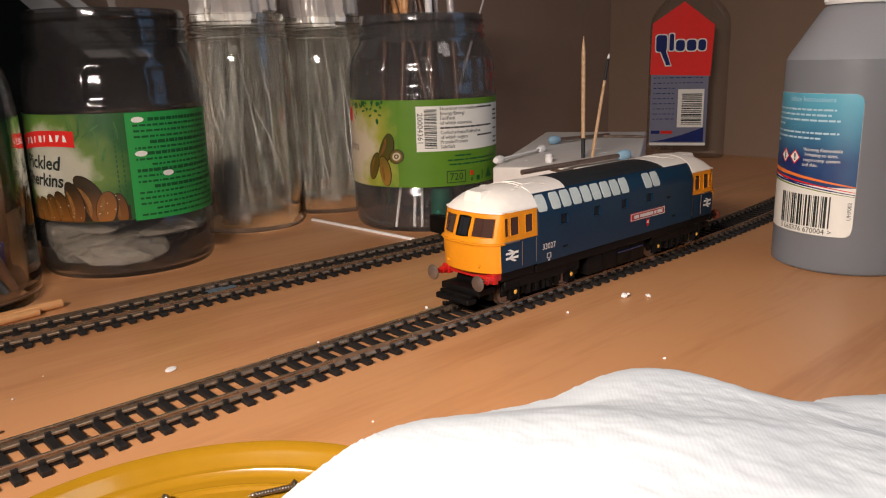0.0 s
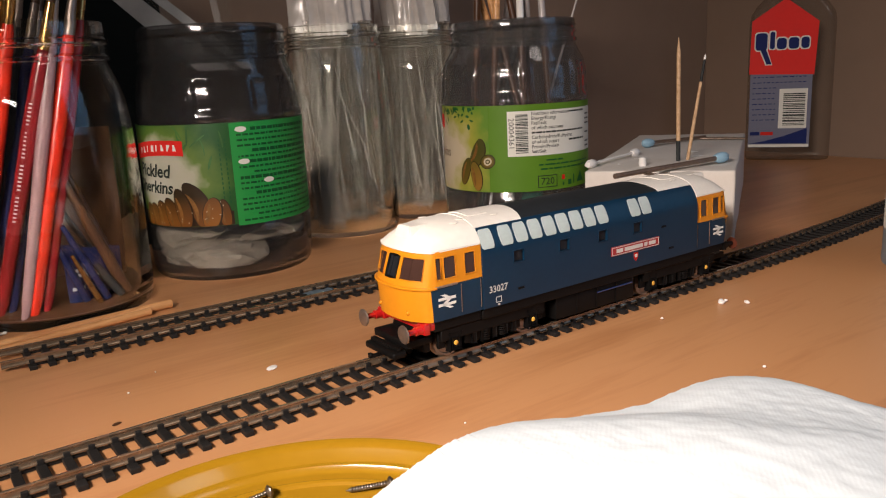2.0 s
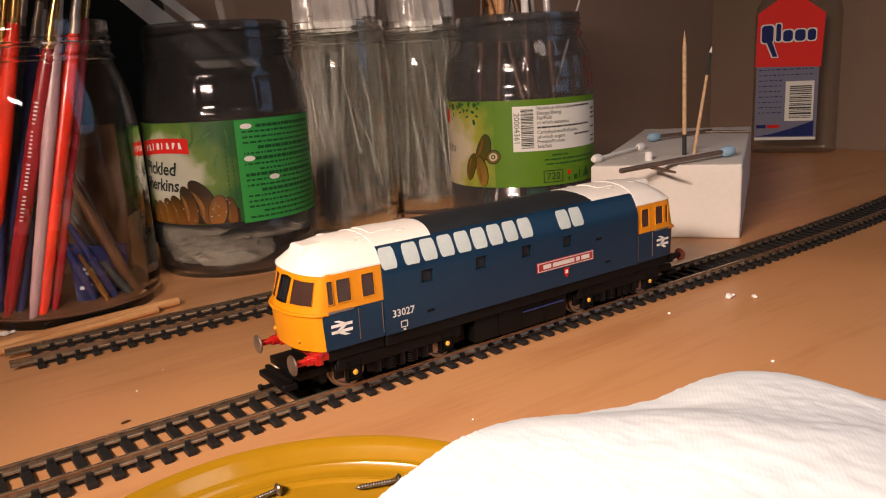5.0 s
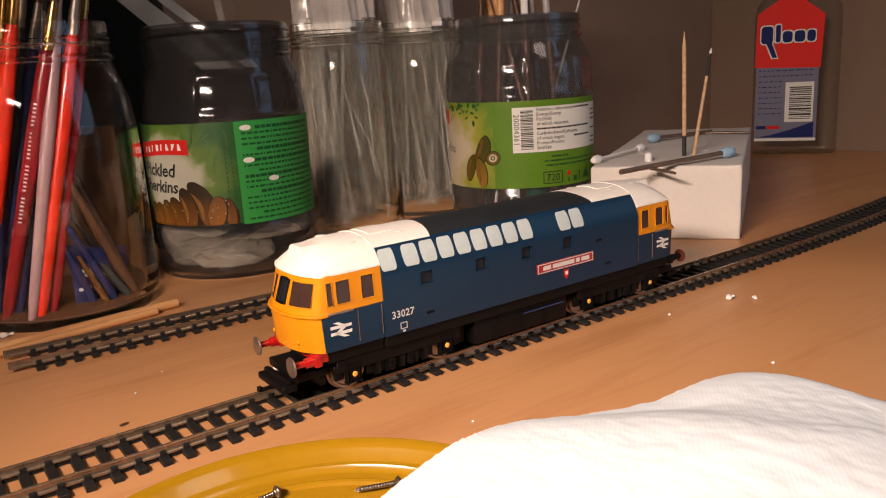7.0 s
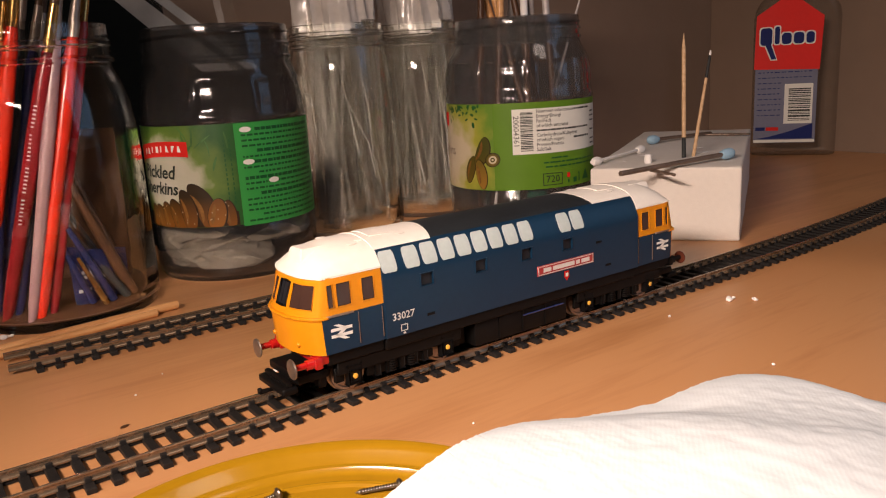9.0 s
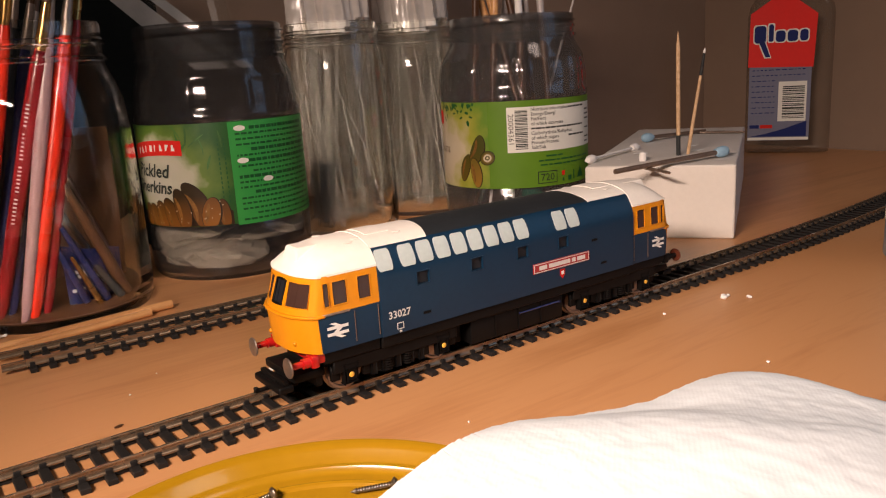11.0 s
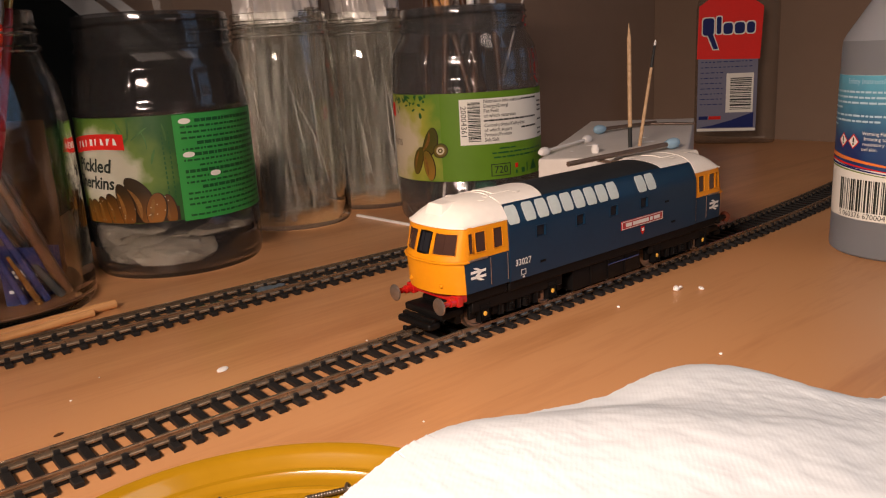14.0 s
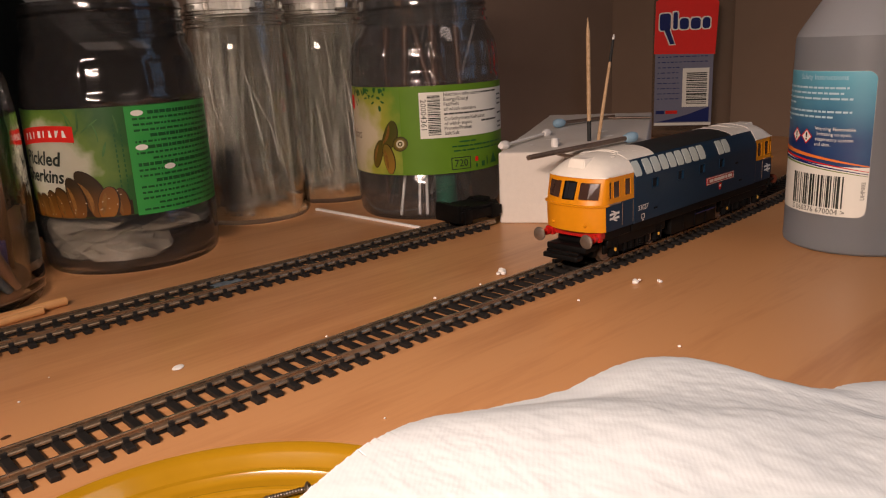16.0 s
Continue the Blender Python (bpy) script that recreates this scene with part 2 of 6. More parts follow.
M["film"] = film_mat("clear_film", (0.32, 0.30, 0.26), 0.90, 0.05)
M["tubing"] = sheen_mat("clear_tubing", (0.97, 0.96, 0.94), 0.06)
M["palefilm"] = film_mat("pale_film", (0.62, 0.60, 0.56), 0.68, 0.08)
M["film_bottle"] = film_mat("clear_bottle", (0.16, 0.12, 0.09), 0.62, 0.12)
M["bag"] = film_mat("bag_film", (0.40, 0.38, 0.34), 0.875, 0.08)
M["bagtop"] = film_mat("bag_film_upper", (0.80, 0.76, 0.71), 0.42, 0.16)
M["tissue"] = tissue_mat()
M["dish"] = mat("yellow_plastic", (0.32, 0.17, 0.005), 0.20, var=0.06, scale=200, bump=0.03, coat=0.3)
M["burst"] = burst_mat("label_burst", (LABEL_AT[0], LABEL_AT[1], 56), ((0, (0.48, 0.46, 0.40)), (18, (0.42, 0.42, 0.31)), (26, (0.11, 0.19, 0.025)), (42, (0.014, 0.09, 0.014))))
M["cream_burst"] = burst_mat("label_cream_burst", (CREAM_AT[0], CREAM_AT[1], 52), ((0, (0.56, 0.49, 0.36)), (17, (0.54, 0.47, 0.32)), (29, (0.34, 0.34, 0.045)), (43, (0.112, 0.236, 0.016))))
M["screw"] = mat("screw_steel", (0.20, 0.17, 0.14), 0.35, metal=0.9, var=0.2, scale=900)
M["olive_gherkin"] = graded_mat("gherkin_olive", (0.13, 0.085, 0.010), (0.060, 0.062, 0.008), 34, 64)
M["tan_gherkin"] = graded_mat("gherkin_tan", (0.30, 0.15, 0.020), (0.16, 0.11, 0.015), 31, 52)
M["green"] = mat("label_green", (0.035, 0.30, 0.055), 0.45, var=0.05, scale=150)
M["green2"] = mat("label_leaf", (0.05, 0.16, 0.03), 0.45, var=0.5, scale=110)
M["lime"] = mat("label_lime", (0.112, 0.236, 0.016), 0.5, spec=0.25, var=0.1, scale=60)
M["cream"] = mat("label_cream", (0.54, 0.49, 0.36), 0.45, var=0.12, scale=80)
M["paper"] = mat("label_white", (0.76, 0.76, 0.70), 0.5, var=0.03)
M["ink"] = mat("label_ink", (0.012, 0.02, 0.014), 0.5, var=0.1)
M["inkgreen"] = mat("label_ink_green", (0.006, 0.085, 0.018), 0.5, var=0.1)
M["gherkin"] = graded_mat("gherkin_brown", (0.21, 0.075, 0.006), (0.028, 0.017, 0.005), 31, 54)
M["gherkin_edge"] = mat("gherkin_shade", (0.022, 0.011, 0.004), 0.4, var=0.4, scale=500)
M["gherkin_light"] = mat("gherkin_sheen", (0.19, 0.090, 0.018), 0.4, var=0.5, scale=600)
M["platered"] = mat("nameplate_red", (0.30, 0.02, 0.022), 0.35, var=0.08)
M["lightpane"] = mat("body_light_pane", (0.014, 0.015, 0.019), 0.45, spec=0.25, var=0.3, scale=300)
M["gherkin2"] = graded_mat("gherkin_amber", (0.30, 0.115, 0.008), (0.13, 0.048, 0.006), 31, 54)
M["polishred"] = mat("polish_red", (0.78, 0.020, 0.014), 0.55, spec=0.2, var=0.04)
M["labelred"] = mat("label_red", (0.62, 0.018, 0.012), 0.6, spec=0.15, var=0.04)
M["cleargrey"] = mat("label_greyblue", (0.185, 0.195, 0.27), 0.6, spec=0.15, var=0.06)
M["navy"] = mat("label_navy", (0.012, 0.022, 0.13), 0.6, spec=0.15, var=0.06)
M["hdpe"] = mat("bottle_hdpe", (0.47, 0.515, 0.56), 0.42, var=0.03, scale=40, coat=0.05)
M["hdpe_empty"] = mat("bottle_hdpe_empty", (0.76, 0.82, 0.89), 0.42, var=0.03, scale=40, coat=0.05)
for key_name in ("hdpe", "hdpe_empty"):
    hb = M[key_name].node_tree.nodes["Principled BSDF"]
    hb.inputs["Transmission Weight"].default_value = 0.70
    hb.inputs["IOR"].default_value = 1.25
M["paleblue"] = mat("label_pale_blue", (0.42, 0.60, 0.70), 0.5, var=0.05)
M["cap"] = mat("cap_white", (0.80, 0.80, 0.80), 0.4, var=0.03)
M["bluegrade"] = graded_mat("label_blue_grade", (0.010, 0.024, 0.13), (0.12, 0.40, 0.53), 57, 98)
M["orange"] = mat("label_orange", (0.75, 0.20, 0.03), 0.42, var=0.05)
M["olive"] = mat("label_olive", (0.16, 0.24, 0.04), 0.42, var=0.05)
M["bluetip"] = mat("swab_blue", (0.30, 0.47, 0.60), 0.8, var=0.08, bump=0.4)
M["cotton"] = mat("swab_white", (0.82, 0.80, 0.77), 0.9, var=0.04, bump=0.5)
M["tube"] = mat("brush_tube", (0.20, 0.145, 0.11), 0.34, metal=0.5, var=0.3, scale=400)
M["bred"] = mat("brush_red", (0.56, 0.022, 0.006), 0.25, var=0.1, coat=0.3)
M["bdred"] = mat("brush_dark_red", (0.20, 0.008, 0.012), 0.25, var=0.1, coat=0.3)
M["bblue"] = mat("brush_blue", (0.012, 0.018, 0.075), 0.25, var=0.1, coat=0.3)
M["bwhite"] = mat("brush_white", (0.40, 0.36, 0.34), 0.35, var=0.1, coat=0.2)
M["bpink"] = mat("brush_pink", (0.30, 0.18, 0.19), 0.35, var=0.1)
M["bbrown"] = mat("brush_brown", (0.075, 0.033, 0.014), 0.4, var=0.25)
M["brass"] = mat("ferrule_brass", (0.60, 0.36, 0.12), 0.25, metal=1.0, var=0.15)
M["copper"] = mat("dull_copper", (0.16, 0.045, 0.025), 0.35, metal=0.5, var=0.2)
M["crumpled"] = mat("crumpled_film", (0.60, 0.53, 0.42), 0.35, var=0.3, scale=200)
M["darkgreen"] = mat("vial_green", (0.008, 0.10, 0.06), 0.3, var=0.1)
M["charcoal"] = mat("charcoal_card", (0.018, 0.02, 0.02), 0.7, var=0.2)
M["blackcard"] = mat("black_card", (0.007, 0.0085, 0.0075), 0.9, spec=0.1, var=0.2)
M["bluegrey"] = mat("scrap_blue_grey", (0.11, 0.15, 0.19), 0.4, var=0.3, scale=400)
M["greystrip"] = mat("grey_strip", (0.25, 0.25, 0.245), 0.5, var=0.15, scale=120)

# ---------------------------------------------------------------- mesh helpers


def link_mesh(name, bm, material, smooth=False):
    bmesh.ops.recalc_face_normals(bm, faces=bm.faces[:])
    me = bpy.data.meshes.new(name)
    bm.to_mesh(me)
    bm.free()
    me.transform(Matrix.Scale(MM, 4))
    if smooth:
        me.polygons.foreach_set("use_smooth", [True] * len(me.polygons))
        me.set_sharp_from_angle(angle=radians(38))
    me.materials.append(material)
    return new(name, me)


def part(name, bm, material, parent, label="", smooth=True):
    ob = link_mesh(name, bm, material, smooth)
    ob.parent = parent
    if label:
        ob["label"] = label
    return ob


def thing(name, label, category, m=None, group="", kind=""):
    ob = new(name)
    ob.empty_display_size = 0.01
    if m is not None:
        ob.matrix_basis = m
    return tagged(ob, label, category, group, kind)


def at_mm(x, y, z=0.0, rz=0.0):
    return pose(x * MM, y * MM, z * MM, 0, 0, rz)


def box(bm, x0, x1, y0, y1, z0, z1, bevel=0.0, seg=2, m=None):
    r = bmesh.ops.create_cube(bm, size=1.0)
    vs = r["verts"]
    for v in vs:
        v.co = Vector(((x0 + x1) / 2 + v.co.x * (x1 - x0), (y0 + y1) / 2 + v.co.y * (y1 - y0), (z0 + z1) / 2 + v.co.z * (z1 - z0)))
    if bevel:
        es = list({e for v in vs for e in v.link_edges})
        r2 = bmesh.ops.bevel(bm, geom=es, offset=bevel, segments=seg, affect="EDGES", profile=0.6)
        vs = list({v for f in r2["faces"] for v in f.verts} | {v for v in vs if v.is_valid})
    if m is not None:
        bmesh.ops.transform(bm, matrix=m, verts=vs)
    return vs


def rod(bm, p0, p1, r0, r1=None, seg=14, cap=True):
    r1 = r0 if r1 is None else r1
    p0, p1 = Vector(p0), Vector(p1)
    q = (p1 - p0).to_track_quat("Z", "Y")
    rings = []
    for p, r in ((p0, r0), (p1, r1)):
        rings.append([bm.verts.new(p + q @ Vector((r * math.cos(a), r * math.sin(a), 0)))
                      for a in [2 * math.pi * i / seg for i in range(seg)]])
    for i in range(seg):
        j = (i + 1) % seg
        bm.faces.new((rings[0][i], rings[0][j], rings[1][j], rings[1][i]))
    if cap:
        bm.faces.new(rings[0][::-1])
        bm.faces.new(rings[1])


def rods(bm, pts, rs, seg=14):
    """A turned rod along points with a radius at each."""
    rings = []
    for k, (p, r) in enumerate(zip(pts, rs)):
        a, b = Vector(pts[max(0, k - 1)]), Vector(pts[min(len(pts) - 1, k + 1)])
        q = (b - a).to_track_quat("Z", "Y")
        rings.append([bm.verts.new(Vector(p) + q @ Vector((r * math.cos(t), r * math.sin(t), 0)))
                      for t in [2 * math.pi * i / seg for i in range(seg)]])
    for ra, rb in zip(rings, rings[1:]):
        for i in range(seg):
            j = (i + 1) % seg
            bm.faces.new((ra[i], ra[j], rb[j], rb[i]))
    bm.faces.new(rings[0][::-1])
    bm.faces.new(rings[-1])


def lathe(bm, prof, seg=72, close=True):
    """Turn a profile of (radius, height) about z; radius 0 closes to a point."""
    rings = []
    for r, z in prof:
        if r < 1e-6:
            rings.append([bm.verts.new((0, 0, z))])
        else:
            rings.append([bm.verts.new((r * math.cos(2 * math.pi * i / seg), r * math.sin(2 * math.pi * i / seg), z)) for i in range(seg)])
    for a, b in zip(rings, rings[1:]):
        for i in range(seg):
            j = (i + 1) % seg
            if len(a) == 1 and len(b) == 1:
                continue
            if len(a) == 1:
                bm.faces.new((a[0], b[j], b[i]))
            elif len(b) == 1:
                bm.faces.new((a[i], a[j], b[0]))
            else:
                bm.faces.new((a[i], a[j], b[j], b[i]))
    return rings


def grid(bm, f, us, vs):
    """A sheet through the points f(u, v)."""
    vv = [[bm.verts.new(f(u, v)) for v in vs] for u in us]
    for i in range(len(us) - 1):
        for j in range(len(vs) - 1):
            bm.faces.new((vv[i][j], vv[i + 1][j], vv[i + 1][j + 1], vv[i][j + 1]))
    return vv


def lin(a, b, n):
    return [a + (b - a) * i / (n - 1) for i in range(n)]


def flat_text(body, size, bold=0.0):
    """The letters of the built-in font as a flat bmesh, centred, size in mm."""
    cu = bpy.data.curves.new("letters", "FONT")
    cu.body, cu.size, cu.align_x, cu.align_y, cu.resolution_u = body, size, "CENTER", "CENTER", 2
    cu.offset = bold
    ob = new("letters", cu)
    bpy.context.view_layer.update()
    me = bpy.data.meshes.new_from_object(ob)
    bpy.data.objects.remove(ob)
    bpy.data.curves.remove(cu)
    bm = bmesh.new()
    bm.from_mesh(me)
    bpy.data.meshes.remove(me)
    return bm


def move(bm, m):
    bmesh.ops.transform(bm, matrix=m, verts=bm.verts[:])
    return bm


def ellipse(bm, cx, cy, a, b, turn=0.0, seg=28, bend=0.0):
    """Flat oval in the plane x, y, optionally bent like a gherkin."""
    ct, st = math.cos(turn), math.sin(turn)
    rings = []
    for k in (0.4, 0.75, 1.0):
        ring = []
        for i in range(seg):
            t = 2 * math.pi * i / seg
            x, y = k * a * math.cos(t), k * b * math.sin(t)
            y += bend * (x / a) ** 2
            ring.append(bm.verts.new((cx + x * ct - y * st, cy + x * st + y * ct, 0)))
        rings.append(ring)
    mid = bm.verts.new((cx, cy, 0))
    for i in range(seg):
        j = (i + 1) % seg
        bm.faces.new((mid, rings[0][i], rings[0][j]))
        for p, q in zip(rings, rings[1:]):
            bm.faces.new((p[i], q[i], q[j], p[j]))


def rect(bm, x0, x1, y0, y1):
    """Flat oblong in the plane x, y, cut into strips so that it can be wrapped."""
    n = max(1, int(abs(x1 - x0) / 3))
    grid(bm, lambda u, v: (u, v, 0), lin(x0, x1, n + 1), (y0, y1))


def poly(bm, pts):
    bm.faces.new([bm.verts.new((x, y, 0)) for x, y in pts])


def wrap(bm, r, facing):
    """Lay a flat sheet (x along the girth, y up) round an upright cylinder of radius r."""
    bmesh.ops.triangulate(bm, faces=[f for f in bm.faces if len(f.verts) > 4])
    for v in bm.verts:
        a = facing + v.co.x / r
        v.co = Vector(((r + v.co.z) * math.cos(a), (r + v.co.z) * math.sin(a), v.co.y))
    return bm


# ---------------------------------------------------------------- setting: desk, walls, room
EYE_X, EYE_Y = -155.7, -235.6


def facing(x, y):
    return math.atan2(EYE_Y - y, EYE_X - x)


def slab(name, x0, x1, y0, y1, z0, z1, material, bevel=0.0):
    bm = bmesh.new()
    box(bm, x0, x1, y0, y1, z0, z1, bevel)
    ob = link_mesh(name, bm, material)
    return tagged(ob, kind="structure")


tagged(slab("desk_top", -1100, 664.5, -420, 344.5, -28, 0, M["desk"], 1.0), "beech-effect laminate desk top with faint grain", "desk")
WALL_X, WALL_Y = 665.0, 345.0
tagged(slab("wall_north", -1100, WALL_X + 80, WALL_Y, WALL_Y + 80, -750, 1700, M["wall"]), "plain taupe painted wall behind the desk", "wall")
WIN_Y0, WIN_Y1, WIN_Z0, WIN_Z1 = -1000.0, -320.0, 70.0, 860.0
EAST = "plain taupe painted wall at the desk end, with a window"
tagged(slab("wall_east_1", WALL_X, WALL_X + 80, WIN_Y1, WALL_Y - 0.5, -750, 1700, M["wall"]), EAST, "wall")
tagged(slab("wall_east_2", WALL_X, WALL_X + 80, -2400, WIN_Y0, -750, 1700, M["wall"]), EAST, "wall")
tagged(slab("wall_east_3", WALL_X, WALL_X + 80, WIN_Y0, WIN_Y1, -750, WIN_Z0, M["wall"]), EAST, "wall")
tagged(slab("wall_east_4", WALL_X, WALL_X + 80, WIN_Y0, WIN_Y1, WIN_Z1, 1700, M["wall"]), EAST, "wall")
win = tagged(new("window_1"), "white framed window in the end wall", "window", kind="structure")
for y0, y1, z0, z1 in ((WIN_Y0, WIN_Y1, WIN_Z0, WIN_Z0 + 30), (WIN_Y0, WIN_Y1, WIN_Z1 - 30, WIN_Z1), (WIN_Y0, WIN_Y0 + 30, WIN_Z0 + 30, WIN_Z1 - 30),
                       (WIN_Y1 - 30, WIN_Y1, WIN_Z0 + 30, WIN_Z1 - 30), ((WIN_Y0 + WIN_Y1) / 2 - 12, (WIN_Y0 + WIN_Y1) / 2 + 12, WIN_Z0 + 30, WIN_Z1 - 30)):
    bm = bmesh.new()
    box(bm, WALL_X + 12, WALL_X + 50, y0, y1, z0, z1, 2.0, 1)
    part("window_frame", bm, M["cap"], win)
tagged(slab("wall_south", -1900, WALL_X + 80, -2480, -2400, -750, 1700, M["room"]), "plain painted wall across the room", "wall")
tagged(slab("wall_west", -1980, -1900, -2480, WALL_Y + 80, -750, 1700, M["room"]), "plain painted side wall of the room", "wall")
tagged(slab("floor", -1980, WALL_X + 80, -2480, WALL_Y + 80, -800, -750, M["room"]), "plain floor of the room", "floor")
tagged(slab("ceiling", -1980, WALL_X + 80, -2480, WALL_Y + 80, 1780, 1830, M["room"]), "plain painted ceiling", "ceiling")

# ---------------------------------------------------------------- the two lengths of track
RAIL_TOP, RAIL_FOOT, GAUGE_HALF = 4.74, 1.8, 8.8


def sway(x):
    """The near track runs almost straight, then swings gently away at its far end."""
    return 0.7 - 0.0065 * x + max(0.0, x - 190) ** 2 / 4000


RAIL_SECTION = ((-1.1, 1.8), (1.1, 1.8), (1.1, 2.15), (0.78, 2.35), (0.40, 2.95), (0.35, 3.9), (0.6, 4.15), (0.6, 4.6), (0.45, 4.74),
                (-0.45, 4.74), (-0.6, 4.6), (-0.6, 4.15), (-0.35, 3.9), (-0.40, 2.95), (-0.78, 2.35), (-1.1, 2.15))


def rail_mesh(xs, y0, bow):
    bm = bmesh.new()
    rings = [[bm.verts.new((x, y0 + bow(x) + y, z)) for y, z in RAIL_SECTION] for x in xs]
    n = len(RAIL_SECTION)
    for a, b in zip(rings, rings[1:]):
        for i in range(n):
            bm.faces.new((a[i], b[i], b[(i + 1) % n], a[(i + 1) % n]))
    bm.faces.new(rings[0][::-1])
    bm.faces.new(rings[-1])
    return bm


def sleeper_mesh():
    """One sleeper, 28.4 long, with its rail chairs and the web that ties it to the next."""
    bm = bmesh.new()
    box(bm, 0, 2.9, -14.2, 14.2, 0.0, 1.75, 0.18, 1)
    for s in (-1, 1):
        y = s * GAUGE_HALF
        for q in (-1, 1):
            box(bm, 0.5, 2.4, y + q * 0.95 - 0.55, y + q * 0.95 + 0.6, 1.7, 3.3, 0.14, 1)
    for s in (-1, 1):
        box(bm, 2.7, 7.3, s * GAUGE_HALF - 0.5, s * GAUGE_HALF + 0.5, 0.3, 1.2)
    bmesh.ops.recalc_face_normals(bm, faces=bm.faces[:])
    me = bpy.data.meshes.new("sleeper")
    bm.to_mesh(me)
    bm.free()
    me.transform(Matrix.Scale(MM, 4))
    me.materials.append(M["sleeper"])
    return me


SLEEPER = sleeper_mesh()
PITCH = 7.11


def track(label, m, x_first, count, rail_x0, rail_x1, bow):
    t = thing("model_track", label, "model track", m)
    xs = lin(rail_x0, rail_x1, 30)
    for s in (-1, 1):
        part("rail", rail_mesh(xs, s * GAUGE_HALF, bow), M["rail"], t)
    rnd = random.Random(5)
    for i in range(count):
        x = x_first + i * PITCH
        ob = new("sleeper", SLEEPER)
        ob.parent = t
        ob.matrix_basis = at_mm(x + rnd.uniform(-0.08, 0.08), bow(x), 0, rnd.uniform(-0.5, 0.5))
    return t


track("long straight model railway track of weathered rail on black sleepers", Matrix(), -124.02 - 14 * PITCH, 104, -228, 519, sway)
FAR_TURN = math.degrees(math.atan2(107.4 - 118.4, 192 + 117))
track("short siding of model railway track laid on the desk", at_mm(-117, 118.4, 0, FAR_TURN), 0, 43, -9.5, 311, lambda x: 0.0)

# ---------------------------------------------------------------- the locomotive
# Profile of the body: half width at each height, from the sill up over the roof.
PROF = ((17.9, 22.0), (18.0, 25.0), (18.0, 37.5), (18.0, 42.0), (17.95, 43.5), (17.75, 44.8), (17.3, 46.6), (16.5, 48.6), (15.5, 50.4), (14.2, 52.2),
        (12.5, 53.5), (10.0, 54.6), (6.5, 55.5), (3.0, 55.95), (0.0, 56.1))


def roof_z(y):
    y = abs(y)
    for (ya, za), (yb, zb) in zip(PROF[3:], PROF[4:]):
        if yb <= y <= ya:
            return za + (zb - za) * (ya - y) / (ya - yb + 1e-9)
    return 41.6


def solid(ob, t):
    md = ob.modifiers.new("thick", "SOLIDIFY")
    md.thickness, md.offset = t * MM, -1
    sp = ob.modifiers.new("crisp", "EDGE_SPLIT")
    sp.split_angle = radians(38)
    return ob


def cab_outline(z):
    """Plan of one cab at a height: points (x, y) from the near flank round the nose to the far flank."""
    if z <= 34.6:
        k = (z - 22) / 12.6
        corner, nose, half = 87.7 + 0.8 * k, 93.8 + 1.0 * k, 17.4 + 0.2 * k
    else:
        k = (z - 34.6) / 13
        corner, nose, half = 88.2 - 2.4 * k, 94.6 - 4.6 * k, 17.5 - 0.45 * k
    pts = [(64.3, -half)]
    pts += [(x, -half) for x in (67.4, 72.2, 74.2, 76.4, 81.6, 83.0, 85.0)]
    ys = (-16.5, -15.8, -14.6, -10.0, -5.4, -3.2, -1.1, 1.1, 3.2, 5.4, 10.0, 14.6, 15.8, 16.5)
    pts += [(max(85.2, corner - 0.7), -half + 0.25)]
    pts += [(nose - (nose - corner) * (abs(y) / 17.0) ** 2.8, y) for y in ys]
    pts += [(x, -y) for x, y in pts[8::-1]]
    return pts


def cab_strip(zs, keep):
    """Wall of a cab between heights zs, with a face kept where keep(column, row) says so."""
    bm = bmesh.new()
    rings = [[bm.verts.new((x, y, z)) for x, y in cab_outline(z)] for z in zs]
    n = len(rings[0])
    for r in range(len(zs) - 1):
        for c in range(n - 1):
            if keep(c, r):
                bm.faces.new((rings[r][c], rings[r][c + 1], rings[r + 1][c + 1], rings[r + 1][c]))
    loose = [v for v in bm.verts if not v.link_faces]
    bmesh.ops.delete(bm, geom=loose, context="VERTS")
    return bm


N_COL = len(cab_outline(30)) - 1
# Window columns: door light, main side light, quarter light, three front lights (mirrored on the far flank).
WINDOW_COLS = {1, 4, 6, N_COL - 2, N_COL - 5, N_COL - 7}


def front_cols():
    o = cab_outline(30)
    cols = set()
    for c in range(N_COL):
        ym = abs(o[c][1] + o[c + 1][1]) / 2
        if o[c][0] > 87.6 and (ym < 3.2 or 5.4 < ym < 14.6):
            cols.add(c)
    return cols


FRONT = front_cols()


